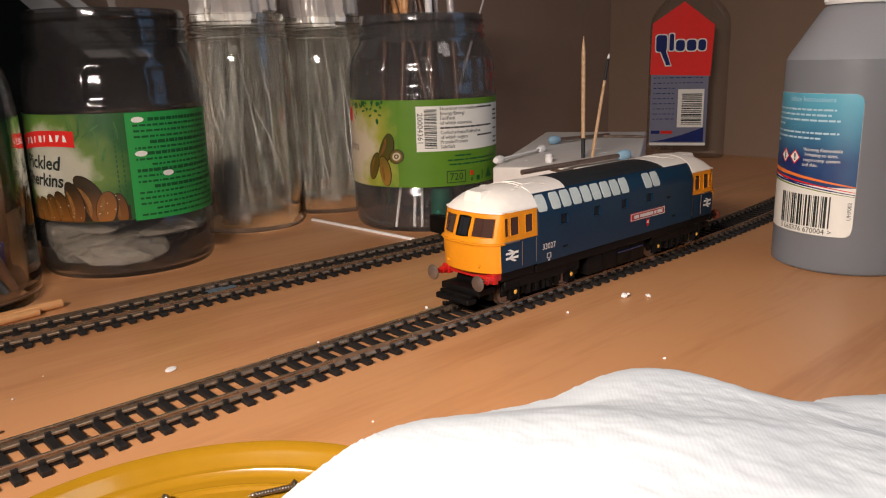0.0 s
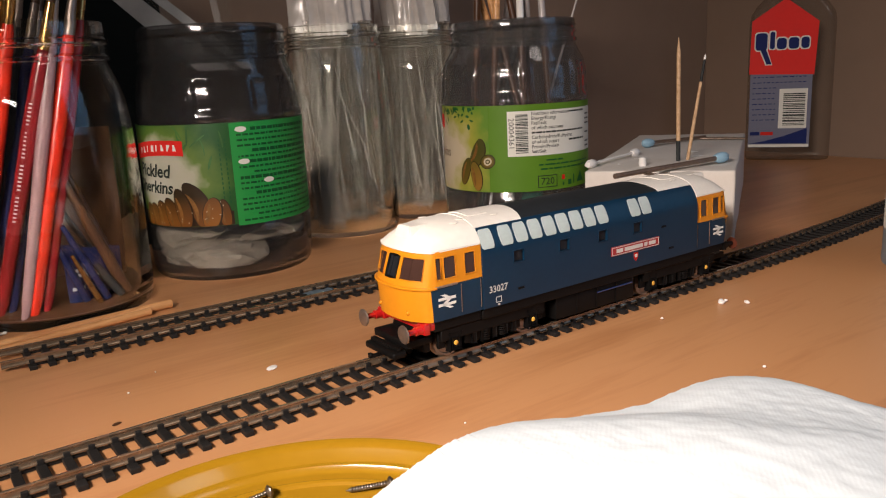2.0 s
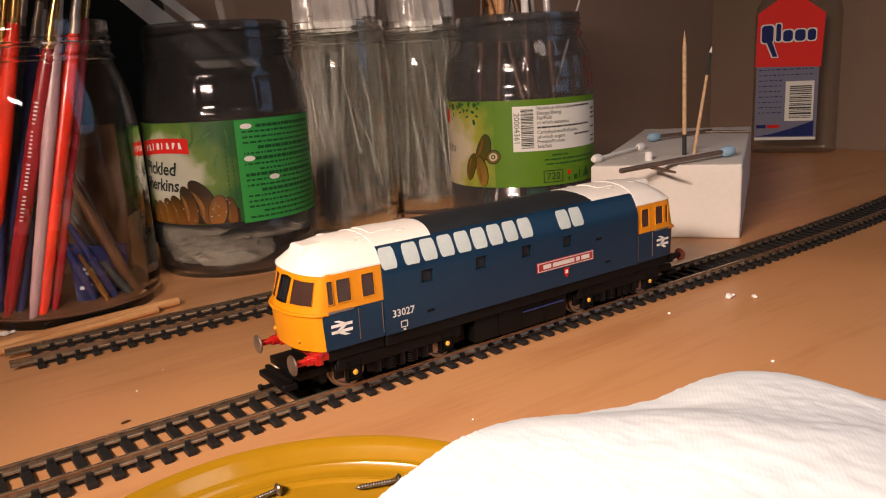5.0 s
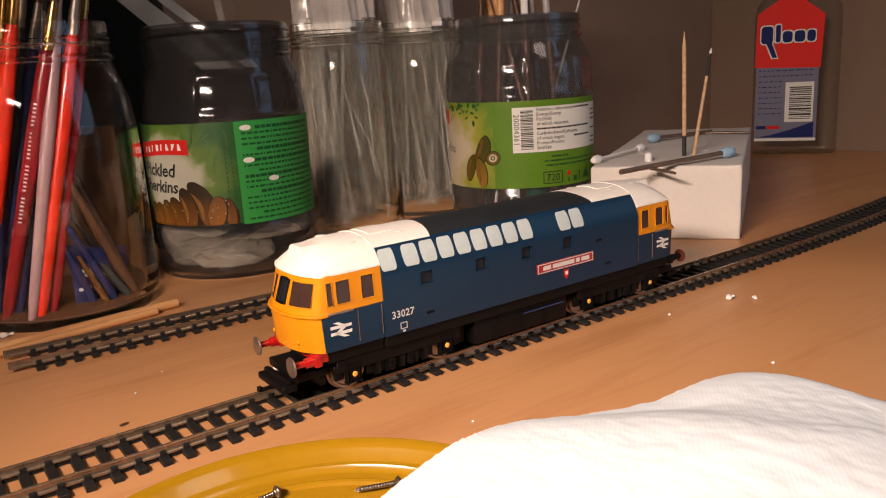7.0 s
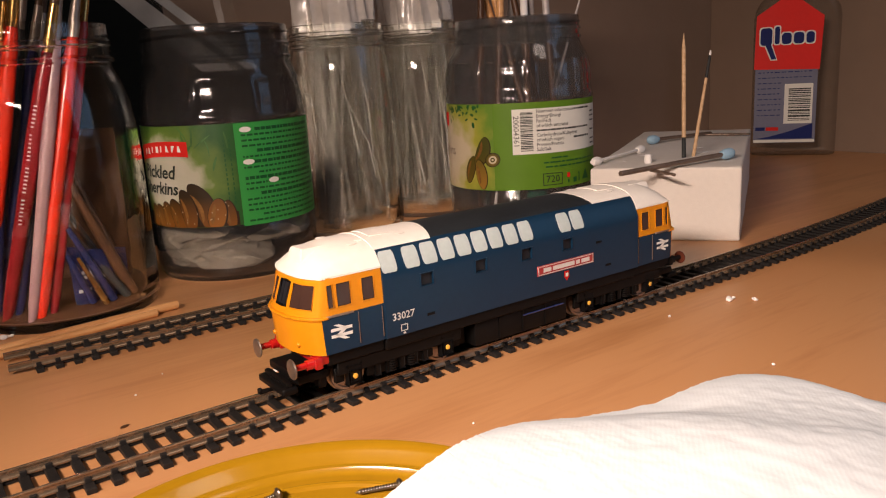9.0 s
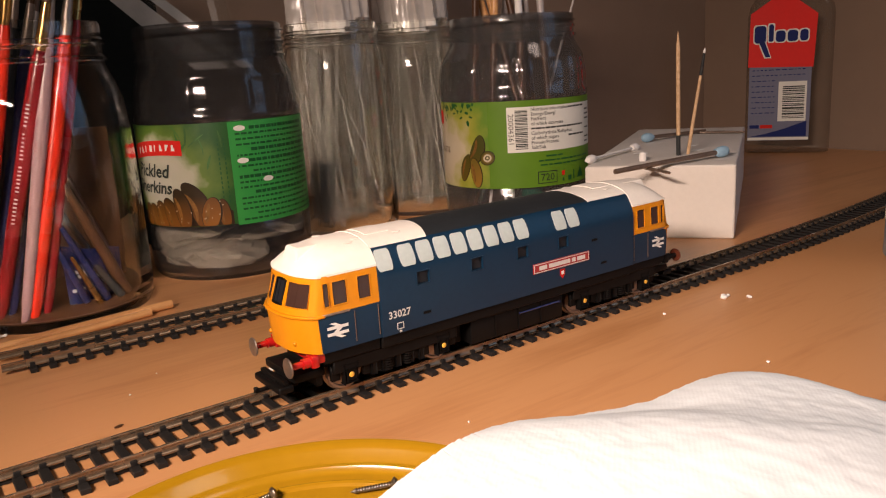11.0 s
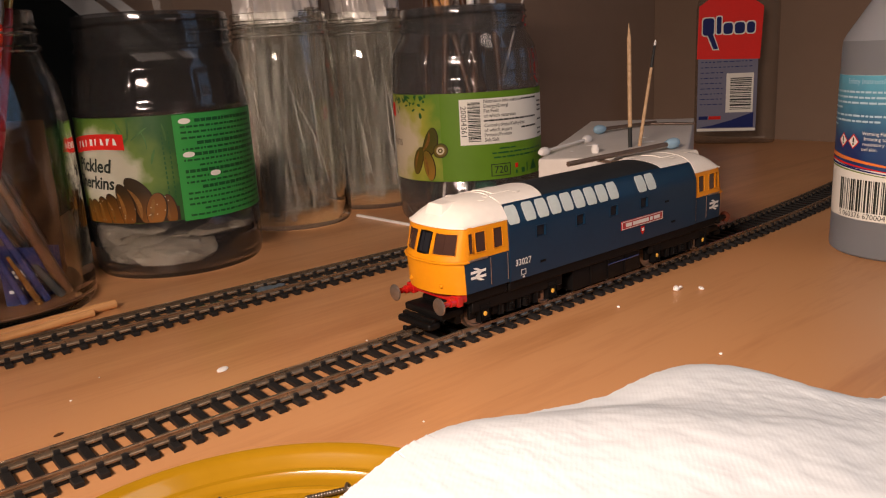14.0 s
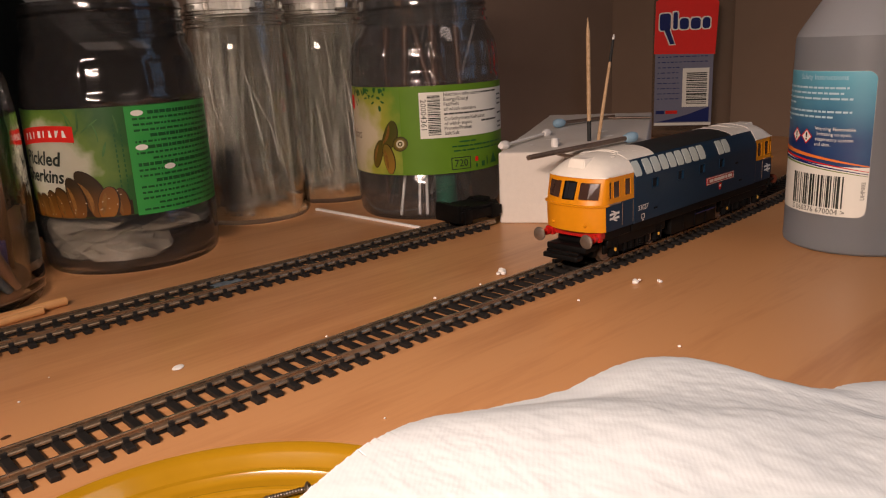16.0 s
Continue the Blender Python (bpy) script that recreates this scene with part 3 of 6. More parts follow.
def cab(loco, end):
    """One cab; end is -1 or 1. Built facing +x and turned for the leading end."""
    turn = Matrix.Identity(4) if end > 0 else Matrix.Rotation(math.pi, 4, "Z")

    def add(name, bm, material, label="", thick=0.0, smooth=True, parent=None):
        move(bm, turn)
        ob = part(name, bm, material, parent or loco, label, smooth)
        return solid(ob, thick) if thick else ob

    holes = WINDOW_COLS | FRONT
    upper = add("cab_upper", cab_strip((34.9, 37.4, 45.3, 47.6), lambda c, r: not (r == 1 and c in holes)), M["yellow"], "yellow cab window band", 0.7)
    side = {c for c in range(N_COL) if c < 8 or c >= N_COL - 8}
    add("cab_nose", cab_strip((22.0, 26, 30, 34.4), lambda c, r: c not in side), M["yellow"], "warning-yellow cab nose", 0.7)
    for near in (True, False):
        add("cab_flank", cab_strip((22.0, 26, 30, 34.9), lambda c, r: c in side and (c < 8) == near), M["blue"], "blue lower cab side with door", 0.7)
    # moulded lip under the windscreen
    bm = bmesh.new()
    o = cab_outline(34.4)
    o = [p for p in o if p[0] > 84.9]
    ring = []
    for x, y in o:
        d = Vector((x - 70, y * 0.6)).normalized()
        ring.append([bm.verts.new((x + d.x * k, y + d.y * k, z)) for k, z in ((-0.5, 34.2), (0.75, 34.2), (0.95, 34.7), (0.6, 35.1), (-0.5, 35.1))])
    for a, b in zip(ring, ring[1:]):
        for i in range(5):
            bm.faces.new((a[i], b[i], b[(i + 1) % 5], a[(i + 1) % 5]))
    bm.faces.new(ring[0])
    bm.faces.new(ring[-1][::-1])
    add("lip", bm, M["yellow"])
    # silver strip along the top of the flank, and the door joints
    for s in (-1, 1):
        bm = bmesh.new()
        box(bm, 76.0, 86.2, s * 17.65 - 0.3, s * 17.65 + 0.3, 34.45, 35.15, 0.1, 1)
        add("waist_strip", bm, M["steel"], "silver waist strip")
        for x in (65.1, 74.3):
            bm = bmesh.new()
            rod(bm, (x, s * 17.6, 23.4), (x, s * 17.6, 34.2), 0.16, seg=8)
            add("handrail", bm, M["tube"])
    # panes
    z0, z1 = 37.2, 45.5
    o0, o1 = cab_outline(z0), cab_outline(z1)
    for c in sorted(holes):
        bm = bmesh.new()
        q = [(o0[c], z0), (o0[c + 1], z0), (o1[c + 1], z1), (o1[c], z1)]
        vs = [bm.verts.new((70 + (x - 70) * 0.978, y * 0.972, z)) for (x, y), z in q]
        bm.faces.new(vs)
        mid = c in FRONT and abs(o0[c][1] + o0[c + 1][1]) < 6.4
        solid(add("window_pane", bm, M["lightpane"] if mid else M["pane"], smooth=False), 0.3)
    # raised surrounds of the openings: yellow, but black round the middle light
    runs, cs = [], sorted(holes)
    for c in cs:
        if runs and runs[-1][1] == c - 1:
            runs[-1][1] = c
        else:
            runs.append([c, c])
    za, zb = 37.4, 45.3
    oa, ob_ = cab_outline(za), cab_outline(zb)
    for c0, c1 in runs:
        mid = abs(oa[c0][1] + oa[c1 + 1][1]) < 0.5
        loop = [Vector((*oa[c], za)) for c in range(c0, c1 + 2)] + [Vector((*ob_[c], zb)) for c in range(c1 + 1, c0 - 1, -1)]
        loop = [Vector((72 + (p.x - 72) * 1.004, p.y * 1.008, p.z)) for p in loop]
        bm = bmesh.new()
        rods(bm, loop + loop[:2], [0.45 if mid else 0.22] * (len(loop) + 2), 6)
        add("window_surround", bm, M["black"] if mid else M["yellow"], "black surround of the middle light" if mid else "", parent=upper)
    # dark cab interior: floor, rear bulkhead and seat backs
    bm = bmesh.new()
    box(bm, 65.0, 86.0, -16.0, 16.0, 33.0, 35.2)
    box(bm, 65.0, 66.0, -16.0, 16.0, 35.2, 47.0)
    for y in (-8, 8):
        box(bm, 71.0, 72.5, y - 3.5, y + 3.5, 35.2, 41.0, 0.4, 1)
    add("cab_interior", bm, M["dark"], "dark cab interior")

    # white roof: a dome over the cab and a saddle running back over the body
    bm = bmesh.new()

    def dome(u, s):
        y = 17.35 * s
        front = 91.0 - 4.6 * abs(s) ** 2.8
        x = 64.3 + (front - 64.3) * u
        top = 47.9 + (max(roof_z(y * 0.985), 47.75) + 0.25 - 47.9) * max(0.0, 1 - u ** 3.8)
        return (x, y * (1 - 0.02 * u), top)

    ss = [math.sin(a) for a in lin(-math.pi / 2, math.pi / 2, 33)]
    us = [1 - (1 - k) ** 1.9 for k in lin(0, 1, 22)]
    sheet = grid(bm, dome, us, ss)
    skirt = [[bm.verts.new((v.co.x, v.co.y, 47.3)) for v in col] for col in (sheet[-1],)]
    for j in range(len(ss) - 1):
        bm.faces.new((sheet[-1][j], sheet[-1][j + 1], skirt[0][j + 1], skirt[0][j]))
    for side_j in (0, -1):
        low = [bm.verts.new((col[side_j].co.x, col[side_j].co.y, 47.3)) for col in sheet]
        for i in range(len(us) - 1):
            bm.faces.new((sheet[i][side_j], sheet[i + 1][side_j], low[i + 1], low[i]))
    grid(bm, lambda u, s: (64.5 - u * (23.5 + 2.2 * (1 - s * s)), 13.7 * s, roof_z(13.7 * s) + 0.3), lin(0, 1, 10), ss)
    roof = add("cab_roof", bm, M["white"], "white cab roof")
    solid(roof, 0.5)
    bm = bmesh.new()
    for v in bmesh.ops.create_cube(bm, size=1.0)["verts"]:
        y = v.co.y * 9.0 * (1.2 if v.co.z < 0 else 0.95)
        v.co = Vector((82.6 + v.co.x * 11.0 - (1.6 if v.co.x > 0 and v.co.z > 0 else 0), y, 52.4 + v.co.z * 6.0))
    bmesh.ops.bevel(bm, geom=bm.edges[:], offset=0.4, segments=2, affect="EDGES")
    add("roof_pod", bm, M["white"], "white roof pod above the windscreen", parent=roof)
    for x, y in ((74, -6), (66, 7), (58, -8), (70, 9), (50, 8)):
        bm = bmesh.new()
        bmesh.ops.create_uvsphere(bm, u_segments=10, v_segments=6, radius=0.9)
        for v in bm.verts:
            v.co = Vector((x + v.co.x * 2.2, y + v.co.y * 1.3, roof_z(y) + 0.3 + v.co.z * 0.32))
        add("roof_rivet", bm, M["white"], parent=roof)

    bm = bmesh.new()
    grid(bm, lambda u, s: (61.5 - 9.5 * u, 6.2 * s, roof_z(6.2 * s) + 0.62), lin(0, 1, 4), lin(-1, 1, 9))
    solid(add("roof_hatch", bm, M["white"], "low white roof hatch", parent=roof), 0.6)
    bm = bmesh.new()
    rods(bm, [(64.4, 16.6 * s, roof_z(16.6 * s) + 0.32) for s in lin(-0.8, 0.8, 15)], [0.28] * 15, 6)
    add("roof_seam", bm, M["white"], parent=roof)

    # headlamp studs, red beam, buffers, coupling
    for y in (-9.3, 9.3):
        bm = bmesh.new()
        lathe(bm, ((0, 0), (0.9, 0), (0.9, 0.8), (0.6, 1.2), (0, 1.3)), 12)
        move(bm, Matrix.Translation((92.3, y, 25.2)) @ Matrix.Rotation(math.pi / 2, 4, "Y"))
        add("lamp_stud", bm, M["yellow"])
    bm = bmesh.new()
    box(bm, 83.0, 89.4, -15.6, 15.6, 18.4, 21.9, 0.5, 2)
    for y in (-13.9, 13.9):
        box(bm, 88.0, 90.6, y - 2.3, y + 2.3, 17.4, 21.6, 0.5, 2)
    beam = add("buffer_beam", bm, M["red"] if end < 0 else M["black"], "glossy red buffer beam" if end < 0 else "black buffer beam")
    for y in (-13.9, 13.9):
        bm = bmesh.new()
        rod(bm, (89.0, y, 19.3), (93.2, y, 19.3), 1.9, 1.7, 16)
        rod(bm, (93.2, y, 19.3), (97.7, y, 19.3), 1.15, 1.1, 14)
        sh = add("buffer_shank", bm, M["red"] if end < 0 else M["black"])
        bm = bmesh.new()
        k = 1.0 if end < 0 else 0.85
        lathe(bm, ((0, -0.2), (3.2 * k, 0.1), (3.45 * k, 0.35), (3.3 * k, 0.8), (2.4 * k, 1.15), (0, 1.3)), 28)
        move(bm, Matrix.Translation((97.7, y, 19.3)) @ Matrix.Rotation(math.pi / 2, 4, "Y"))
        add("buffer_head", bm, M["steel"] if end < 0 else M["copper"], "dull steel buffer head" if end < 0 else "dark red buffer head", parent=sh)
    bm = bmesh.new()
    box(bm, 80.0, 99.0, -4.2, 4.2, 9.6, 12.4, 0.6, 2)
    box(bm, 95.0, 100.6, -10.2, 10.2, 9.0, 11.6, 0.9, 3)
    box(bm, 96.5, 98.5, -9.4, 9.4, 11.4, 13.0, 0.5, 2)
    box(bm, 84.0, 95.5, -11.6, 11.6, 12.2, 15.2, 0.7, 2)
    cp = add("coupling", bm, M["black"], "black tension-lock coupling")
    bm = bmesh.new()
    box(bm, 99.4, 105.0, -1.0, 1.0, 8.4, 9.4, 0.2, 1)
    box(bm, 103.6, 105.0, -1.0, 1.0, 8.4, 10.2, 0.2, 1)
    add("coupling_hook", bm, M["black"], parent=cp)
    # rail emblem: two bars joined by a running zigzag
    for s in (-1, 1):
        bm = bmesh.new()
        for z in (27.75, 30.25):
            rect(bm, -4.4, 4.4, z - 0.62, z + 0.62)
        zig = ((-2.2, 32.2), (1.7, 30.2), (-1.7, 27.8), (2.2, 25.8))
        for (xa, za), (xb, zb) in zip(zig, zig[1:]):
            poly(bm, ((xa - 1.1, za), (xa + 1.1, za), (xb + 1.1, zb), (xb - 1.1, zb)))
        for v in bm.verts:
            v.co = Vector((81.0 + 0.9 * v.co.x * (-s), s * 17.72, 29.0 + 0.86 * (v.co.y - 29.0)))
        ob = add("rail_emblem", bm, M["decal"], "white arrow emblem", smooth=False)


def bogie(loco, xc):
    """A four-wheel bogie: side frames, springs, axle boxes and two turning wheel sets."""
    b = new("bogie")
    b.parent = loco
    b.matrix_basis = at_mm(xc, 0)
    for s in (-1, 1):
        bm = bmesh.new()
        y = s * 12.6
        box(bm, -26.0, 26.0, min(y - s * 0.7, y + s * 2.3), max(y - s * 0.7, y + s * 2.3), 12.6, 17.5, 0.4, 1)
        box(bm, -14, 14, y - 0.8, y + 0.8, 8.8, 12.6, 0.3, 1)
        for x in (-10, -5.5, 0, 5.5, 10):
            box(bm, x - 1.0, x + 1.0, y + s * 0.2, y + s * 1.5, 8.4, 14.2, 0.3, 1)
        for x in (-24.5, 24.5):
            box(bm, x - 1.8, x + 1.8, y - 0.6, y + 1.0, 9.5, 15.2, 0.3, 1)
        fr = part("side_frame", bm, M["black"], b)
        for x in (-19.5, 19.5):
            bm = bmesh.new()
            box(bm, x - 2.6, x + 2.6, y + s * 0.1, y + s * 1.9, 8.2, 15.0, 0.6, 2)
            box(bm, x - 1.7, x + 1.7, y + s * 1.6, y + s * 2.3, 9.4, 13.2, 0.5, 2)
            part("axle_box", bm, M["black"], fr)
            bm = bmesh.new()
            lathe(bm, ((0, 0), (0.95, 0), (0.95, 0.35), (0.7, 0.5), (0, 0.55)), 14)
            move(bm, Matrix.Translation((x, y + s * 2.25, 11.2)) @ Matrix.Rotation(-s * math.pi / 2, 4, "X"))
            part("axle_cap", bm, M["dot"], fr, "yellow-painted axle cap")
        for x in (-4, 4):
            bm = bmesh.new()
            for k in range(5):
                rod(bm, (x, y + s * 1.0, 8.6 + k * 0.9), (x, y + s * 1.0, 9.1 + k * 0.9), 1.6, 1.6, 10)
            part("spring", bm, M["black"], fr)
    bm = bmesh.new()
    box(bm, -12.0, 12.0, -11.4, 11.4, 7.6, 17.3, 0.6, 1)
    for e in (-1, 1):
        box(bm, min(e * 12, e * 28), max(e * 12, e * 28), -11.0, 11.0, 14.6, 17.4, 0.4, 1)
        box(bm, e * 29.5 - 1.5, e * 29.5 + 1.5, -10.5, 10.5, 8.4, 17.0, 0.5, 1)
    part("bolster", bm, M["black"], b)
    sets = []
    for x in (-19.5, 19.5):
        w = new("wheel_set")
        w.parent = b
        w.matrix_basis = at_mm(x, 0, RAIL_TOP + 6.6)
        for s in (-1, 1):
            bm = bmesh.new()
            lathe(bm, ((0, -1.1), (2.0, -1.1), (2.2, -0.6), (5.4, -0.6), (5.8, -1.1), (6.6, -1.1), (6.55, 0.9), (7.4, 1.0), (7.3, 1.7), (0, 1.7)), 32)
            move(bm, Matrix.Translation((0, s * 8.6, 0)) @ Matrix.Rotation(s * math.pi / 2, 4, "X"))
            part("wheel", bm, M["steel"], w)
        bm = bmesh.new()
        rod(bm, (0, -9, 0), (0, 9, 0), 1.0, seg=10)
        part("axle", bm, M["steel"], w)
        sets.append((w, x))
    return sets


def locomotive():
    loco = thing("model_locomotive", "blue model diesel locomotive with yellow cabs and white cab roofs", "model train", at_mm(39.3, 0))
    # body side and roof curve, with the four square lights cut through each flank
    lights = (-46.3, -22.0, 0.4, 22.2)
    xs = sorted({-64.3, 64.3, *[a + d for a in lights for d in (-2.6, 2.6)], *lin(-64.3, 64.3, 9)})
    prof = [(-y, z) for y, z in PROF] + [(y, z) for y, z in PROF[-2::-1]]
    bm = bmesh.new()
    vv = [[bm.verts.new((x, y, z)) for y, z in prof] for x in xs]
    last = len(prof) - 1
    for i in range(len(xs) - 1):
        xm = (xs[i] + xs[i + 1]) / 2
        for j in range(last):
            if any(abs(xm - a) < 2.6 for a in lights) and j in (2, last - 3):
                continue
            bm.faces.new((vv[i][j], vv[i + 1][j], vv[i + 1][j + 1], vv[i][j + 1]))
    body = part("body_shell", bm, M["blue"], loco, "dark blue body side")
    solid(body, 0.9)
    for s in (-1, 1):
        for x in lights:
            bm = bmesh.new()
            for a, b, c, d in ((-2.9, 2.9, 37.2, 37.5), (-2.9, 2.9, 42.0, 42.3), (-2.9, -2.6, 37.5, 42.0), (2.6, 2.9, 37.5, 42.0)):
                box(bm, x + a, x + b, s * 18.1 - 0.15, s * 18.1 + 0.15, c, d)
            part("light_frame", bm, M["blue"], body)
            bm = bmesh.new()
            box(bm, x - 2.55, x + 2.55, s * 17.0 - 0.15, s * 17.0 + 0.15, 37.5, 42.0, 0.1, 1)
            part("light_pane", bm, M["lightpane"], body, "dark pane of a body light")
    for e in (-1, 1):
        bm = bmesh.new()
        ring = [bm.verts.new((e * 64.1, y, z)) for y, z in prof]
        bm.faces.new(ring)
        part("end_panel", bm, M["blue"], loco, smooth=False)
    bm = bmesh.new()
    box(bm, -63, 63, -13, 13, 23, 51, 0)
    part("inner_core", bm, M["dark"], loco)
    bm = bmesh.new()
    grid(bm, lambda u, s: (u, 13.3 * s, roof_z(13.3 * s) + 0.15), lin(-46, 46, 12), [math.sin(a) for a in lin(-math.pi / 2, math.pi / 2, 25)])
    solid(part("roof_panel", bm, M["roofblack"], loco, "matt black centre roof"), 0.4)
    for s in (-1, 1):
        starts = [-63.9] + [-54.5 + i * 7.55 for i in range(8)] + [18.6, 25.9]
        for x in starts:
            bm = bmesh.new()

            def pt(u, v, x=x, s=s):
                z = 44.9 + 7.1 * v
                yy = None
                for (ya, za), (yb, zb) in zip(PROF[3:], PROF[4:]):
                    if za <= z <= zb:
                        yy = ya + (yb - ya) * (z - za) / (zb - za)
                w = 5.75 * (1 - 0.22 * abs(2 * v - 1) ** 7)
                return (x + 0.2 + 2.85 + (w + 0.4 * math.sin(math.pi * min(1, max(0, v)))) * (u - 0.5) - 0.25 * math.sin(math.pi * v), s * (yy + 0.3), z + 0.1)

            grid(bm, pt, lin(0, 1, 3), (0, 0.03, 0.08, 0.16, 0.3, 0.5, 0.7, 0.84, 0.92, 0.97, 1))
            bmesh.ops.recalc_face_normals(bm, faces=bm.faces[:])
            solid(part("grille_panel", bm, M["panel"], body, "pale grey roof-side grille panel", smooth=False), 0.3)
        # nameplate with unreadable lettering, crest and small vents
        bm = bmesh.new()
        box(bm, 5.4, 36.6, s * 18.15 - 0.2, s * 18.15 + 0.2, 29.7, 33.7, 0.1, 1)
        np_ = part("nameplate", bm, M["platered"], body, "red nameplate with white border")
        bm = bmesh.new()
        y = s * 18.4
        for a, b, c, d in ((5.8, 36.2, 29.95, 30.2), (5.8, 36.2, 33.2, 33.45), (5.8, 6.05, 29.95, 33.45), (35.95, 36.2, 29.95, 33.45)):
            box(bm, a, b, y - 0.04, y + 0.04, c, d)
        part("plate_border", bm, M["decal_thin"], np_)
        bm = bmesh.new()
        for a, b in ((8.5, 12.6), (13.6, 25.4), (26.4, 28.4), (29.4, 34.0)):
            box(bm, a, b, y - 0.04, y + 0.04, 30.85, 32.5)
        part("plate_lettering", bm, M["decal_thin"], np_)
        bm = bmesh.new()
        ring = [(19.9, 29.0), (22.5, 29.0), (22.5, 26.6), (21.2, 25.0), (19.9, 26.6)]
        a = [bm.verts.new((x, s * 18.05, z)) for x, z in ring]
        b = [bm.verts.new((x, s * 18.25, z)) for x, z in ring]
        bm.faces.new(a)
        bm.faces.new(b)
        for i in range(5):
            bm.faces.new((a[i], a[(i + 1) % 5], b[(i + 1) % 5], b[i]))
        cr = part("crest", bm, M["red"], body, "small red crest with white edge")
        bm = bmesh.new()
        box(bm, 20.5, 21.9, s * 18.28 - 0.03, s * 18.28 + 0.03, 26.8, 28.2)
        part("crest_mark", bm, M["decal_thin"], cr)
        bm = flat_text("33027", 4.6, 0.06)
        for v in bm.verts:
            v.co.x *= 0.80
            v.co.y *= 0.80
        x0, turn = (-57.0, 0.0) if s < 0 else (57.0, math.pi)
        move(bm, Matrix.Translation((x0, s * 18.06, 28.9)) @ Matrix.Rotation(turn, 4, "Z") @ Matrix.Rotation(math.pi / 2, 4, "X"))
        part("running_number", bm, M["decal_thin"], body, "white running number", smooth=False)
        bm = bmesh.new()
        for a, b, c, d in ((-58.4, -58.1, 23.4, 25.8), (-55.9, -55.6, 23.4, 25.8), (-58.4, -55.6, 25.5, 25.8), (-58.4, -55.6, 23.4, 23.7), (-57.5, -56.5, 22.3, 23.0)):
            k = 1 if s < 0 else -1
            box(bm, min(k * a, k * b), max(k * a, k * b), s * 18.07 - 0.03, s * 18.07 + 0.03, c, d)
        part("data_panel", bm, M["decal_thin"], body)
        for x in (-45.5, 45.5, 40):
            bm = bmesh.new()
            box(bm, x - 1.6, x + 1.6, s * 18.0 - 0.2, s * 18.0 + 0.2, 26.3 if x != 40 else 37, 27.3 if x != 40 else 38, 0.1, 1)
            part("vent", bm, M["black"], body)
    for e in (-1, 1):
        cab(loco, e)
    # black underframe with battery boxes between the bogies
    bm = bmesh.new()
    box(bm, -64, 64, -16.6, 16.6, 17.4, 22.1, 0.5, 1)
    box(bm, -86, -64, -15.8, 15.8, 17.4, 22.1, 0.5, 1)
    box(bm, 64, 86, -15.8, 15.8, 17.4, 22.1, 0.5, 1)
    under = part("underframe", bm, M["black"], loco, "black underframe")
    bm = bmesh.new()
    box(bm, -24, 24, -14.8, 14.8, 7.6, 17.6, 0.8, 2)
    for x in (-12, 0, 12):
        for s in (-1, 1):
            box(bm, x - 0.4, x + 0.4, s * 14.9 - 0.3, s * 14.9 + 0.3, 8.2, 16.5)
    tank = part("battery_box", bm, M["black"], under)
    for s in (-1, 1):
        bm = bmesh.new()
        rod(bm, (0, s * 15.2, 14.6), (22, s * 15.2, 14.6), 0.35, seg=8)
        part("pipe", bm, M["bblue"], tank)
    return loco, bogie(loco, -56.5) + bogie(loco, 56.5)


LOCO, WHEELS = locomotive()

# Travel of the locomotive's middle along the track: seconds, millimetres.
RUN = ((0.0, 168.1), (0.5, 147.5), (1.0, 125.9), (1.5, 105.4), (2.0, 85.3), (2.5, 63.4), (3.0, 43.7), (3.5, 39.3), (4.0, 39.2), (6.5, 39.2), (9.0, 39.2),
       (10.6, 39.3), (11.5, 40.7), (12.0, 43.5), (12.5, 58.0), (13.0, 75.9), (13.5, 96.7), (14.0, 121.7), (14.5, 149.0), (15.0, 176.0), (15.5, 205.0), (16.0, 233.0))


def run_at(t):
    """Monotone cubic through the travel table."""
    ts, xs = [r[0] for r in RUN], [r[1] for r in RUN]
    k = max(i for i in range(len(ts) - 1) if ts[i] <= t + 1e-9)
    slope = [(xs[i + 1] - xs[i]) / (ts[i + 1] - ts[i]) for i in range(len(ts) - 1)]

    def tangent(i):
        if i == 0 or i == len(ts) - 1:
            return slope[min(i, len(slope) - 1)]
        a, b = slope[i - 1], slope[i]
        return 0.0 if a * b <= 0 else 2 * a * b / (a + b)

    h = ts[k + 1] - ts[k]
    s = (t - ts[k]) / h
    return (xs[k] * (2 * s ** 3 - 3 * s * s + 1) + tangent(k) * h * (s ** 3 - 2 * s * s + s)
            + xs[k + 1] * (3 * s * s - 2 * s ** 3) + tangent(k + 1) * h * (s ** 3 - s * s))

# ---------------------------------------------------------------- jars along the wall


def jar_profile(outer, wall, floor):
    """Closed profile of a vessel: up the outside, over the lip, down the inside."""
    inner = [(max(r - wall, 0.1), z) for r, z in outer if z > floor]
    inner = [(inner[0][0] * 0.92, floor + 0.2)] + inner if inner else inner
    return [(0, outer[0][1] + 1.2), (outer[0][0] * 0.8, outer[0][1] + 0.8)] + list(outer) + inner[::-1] + [(0, floor)]


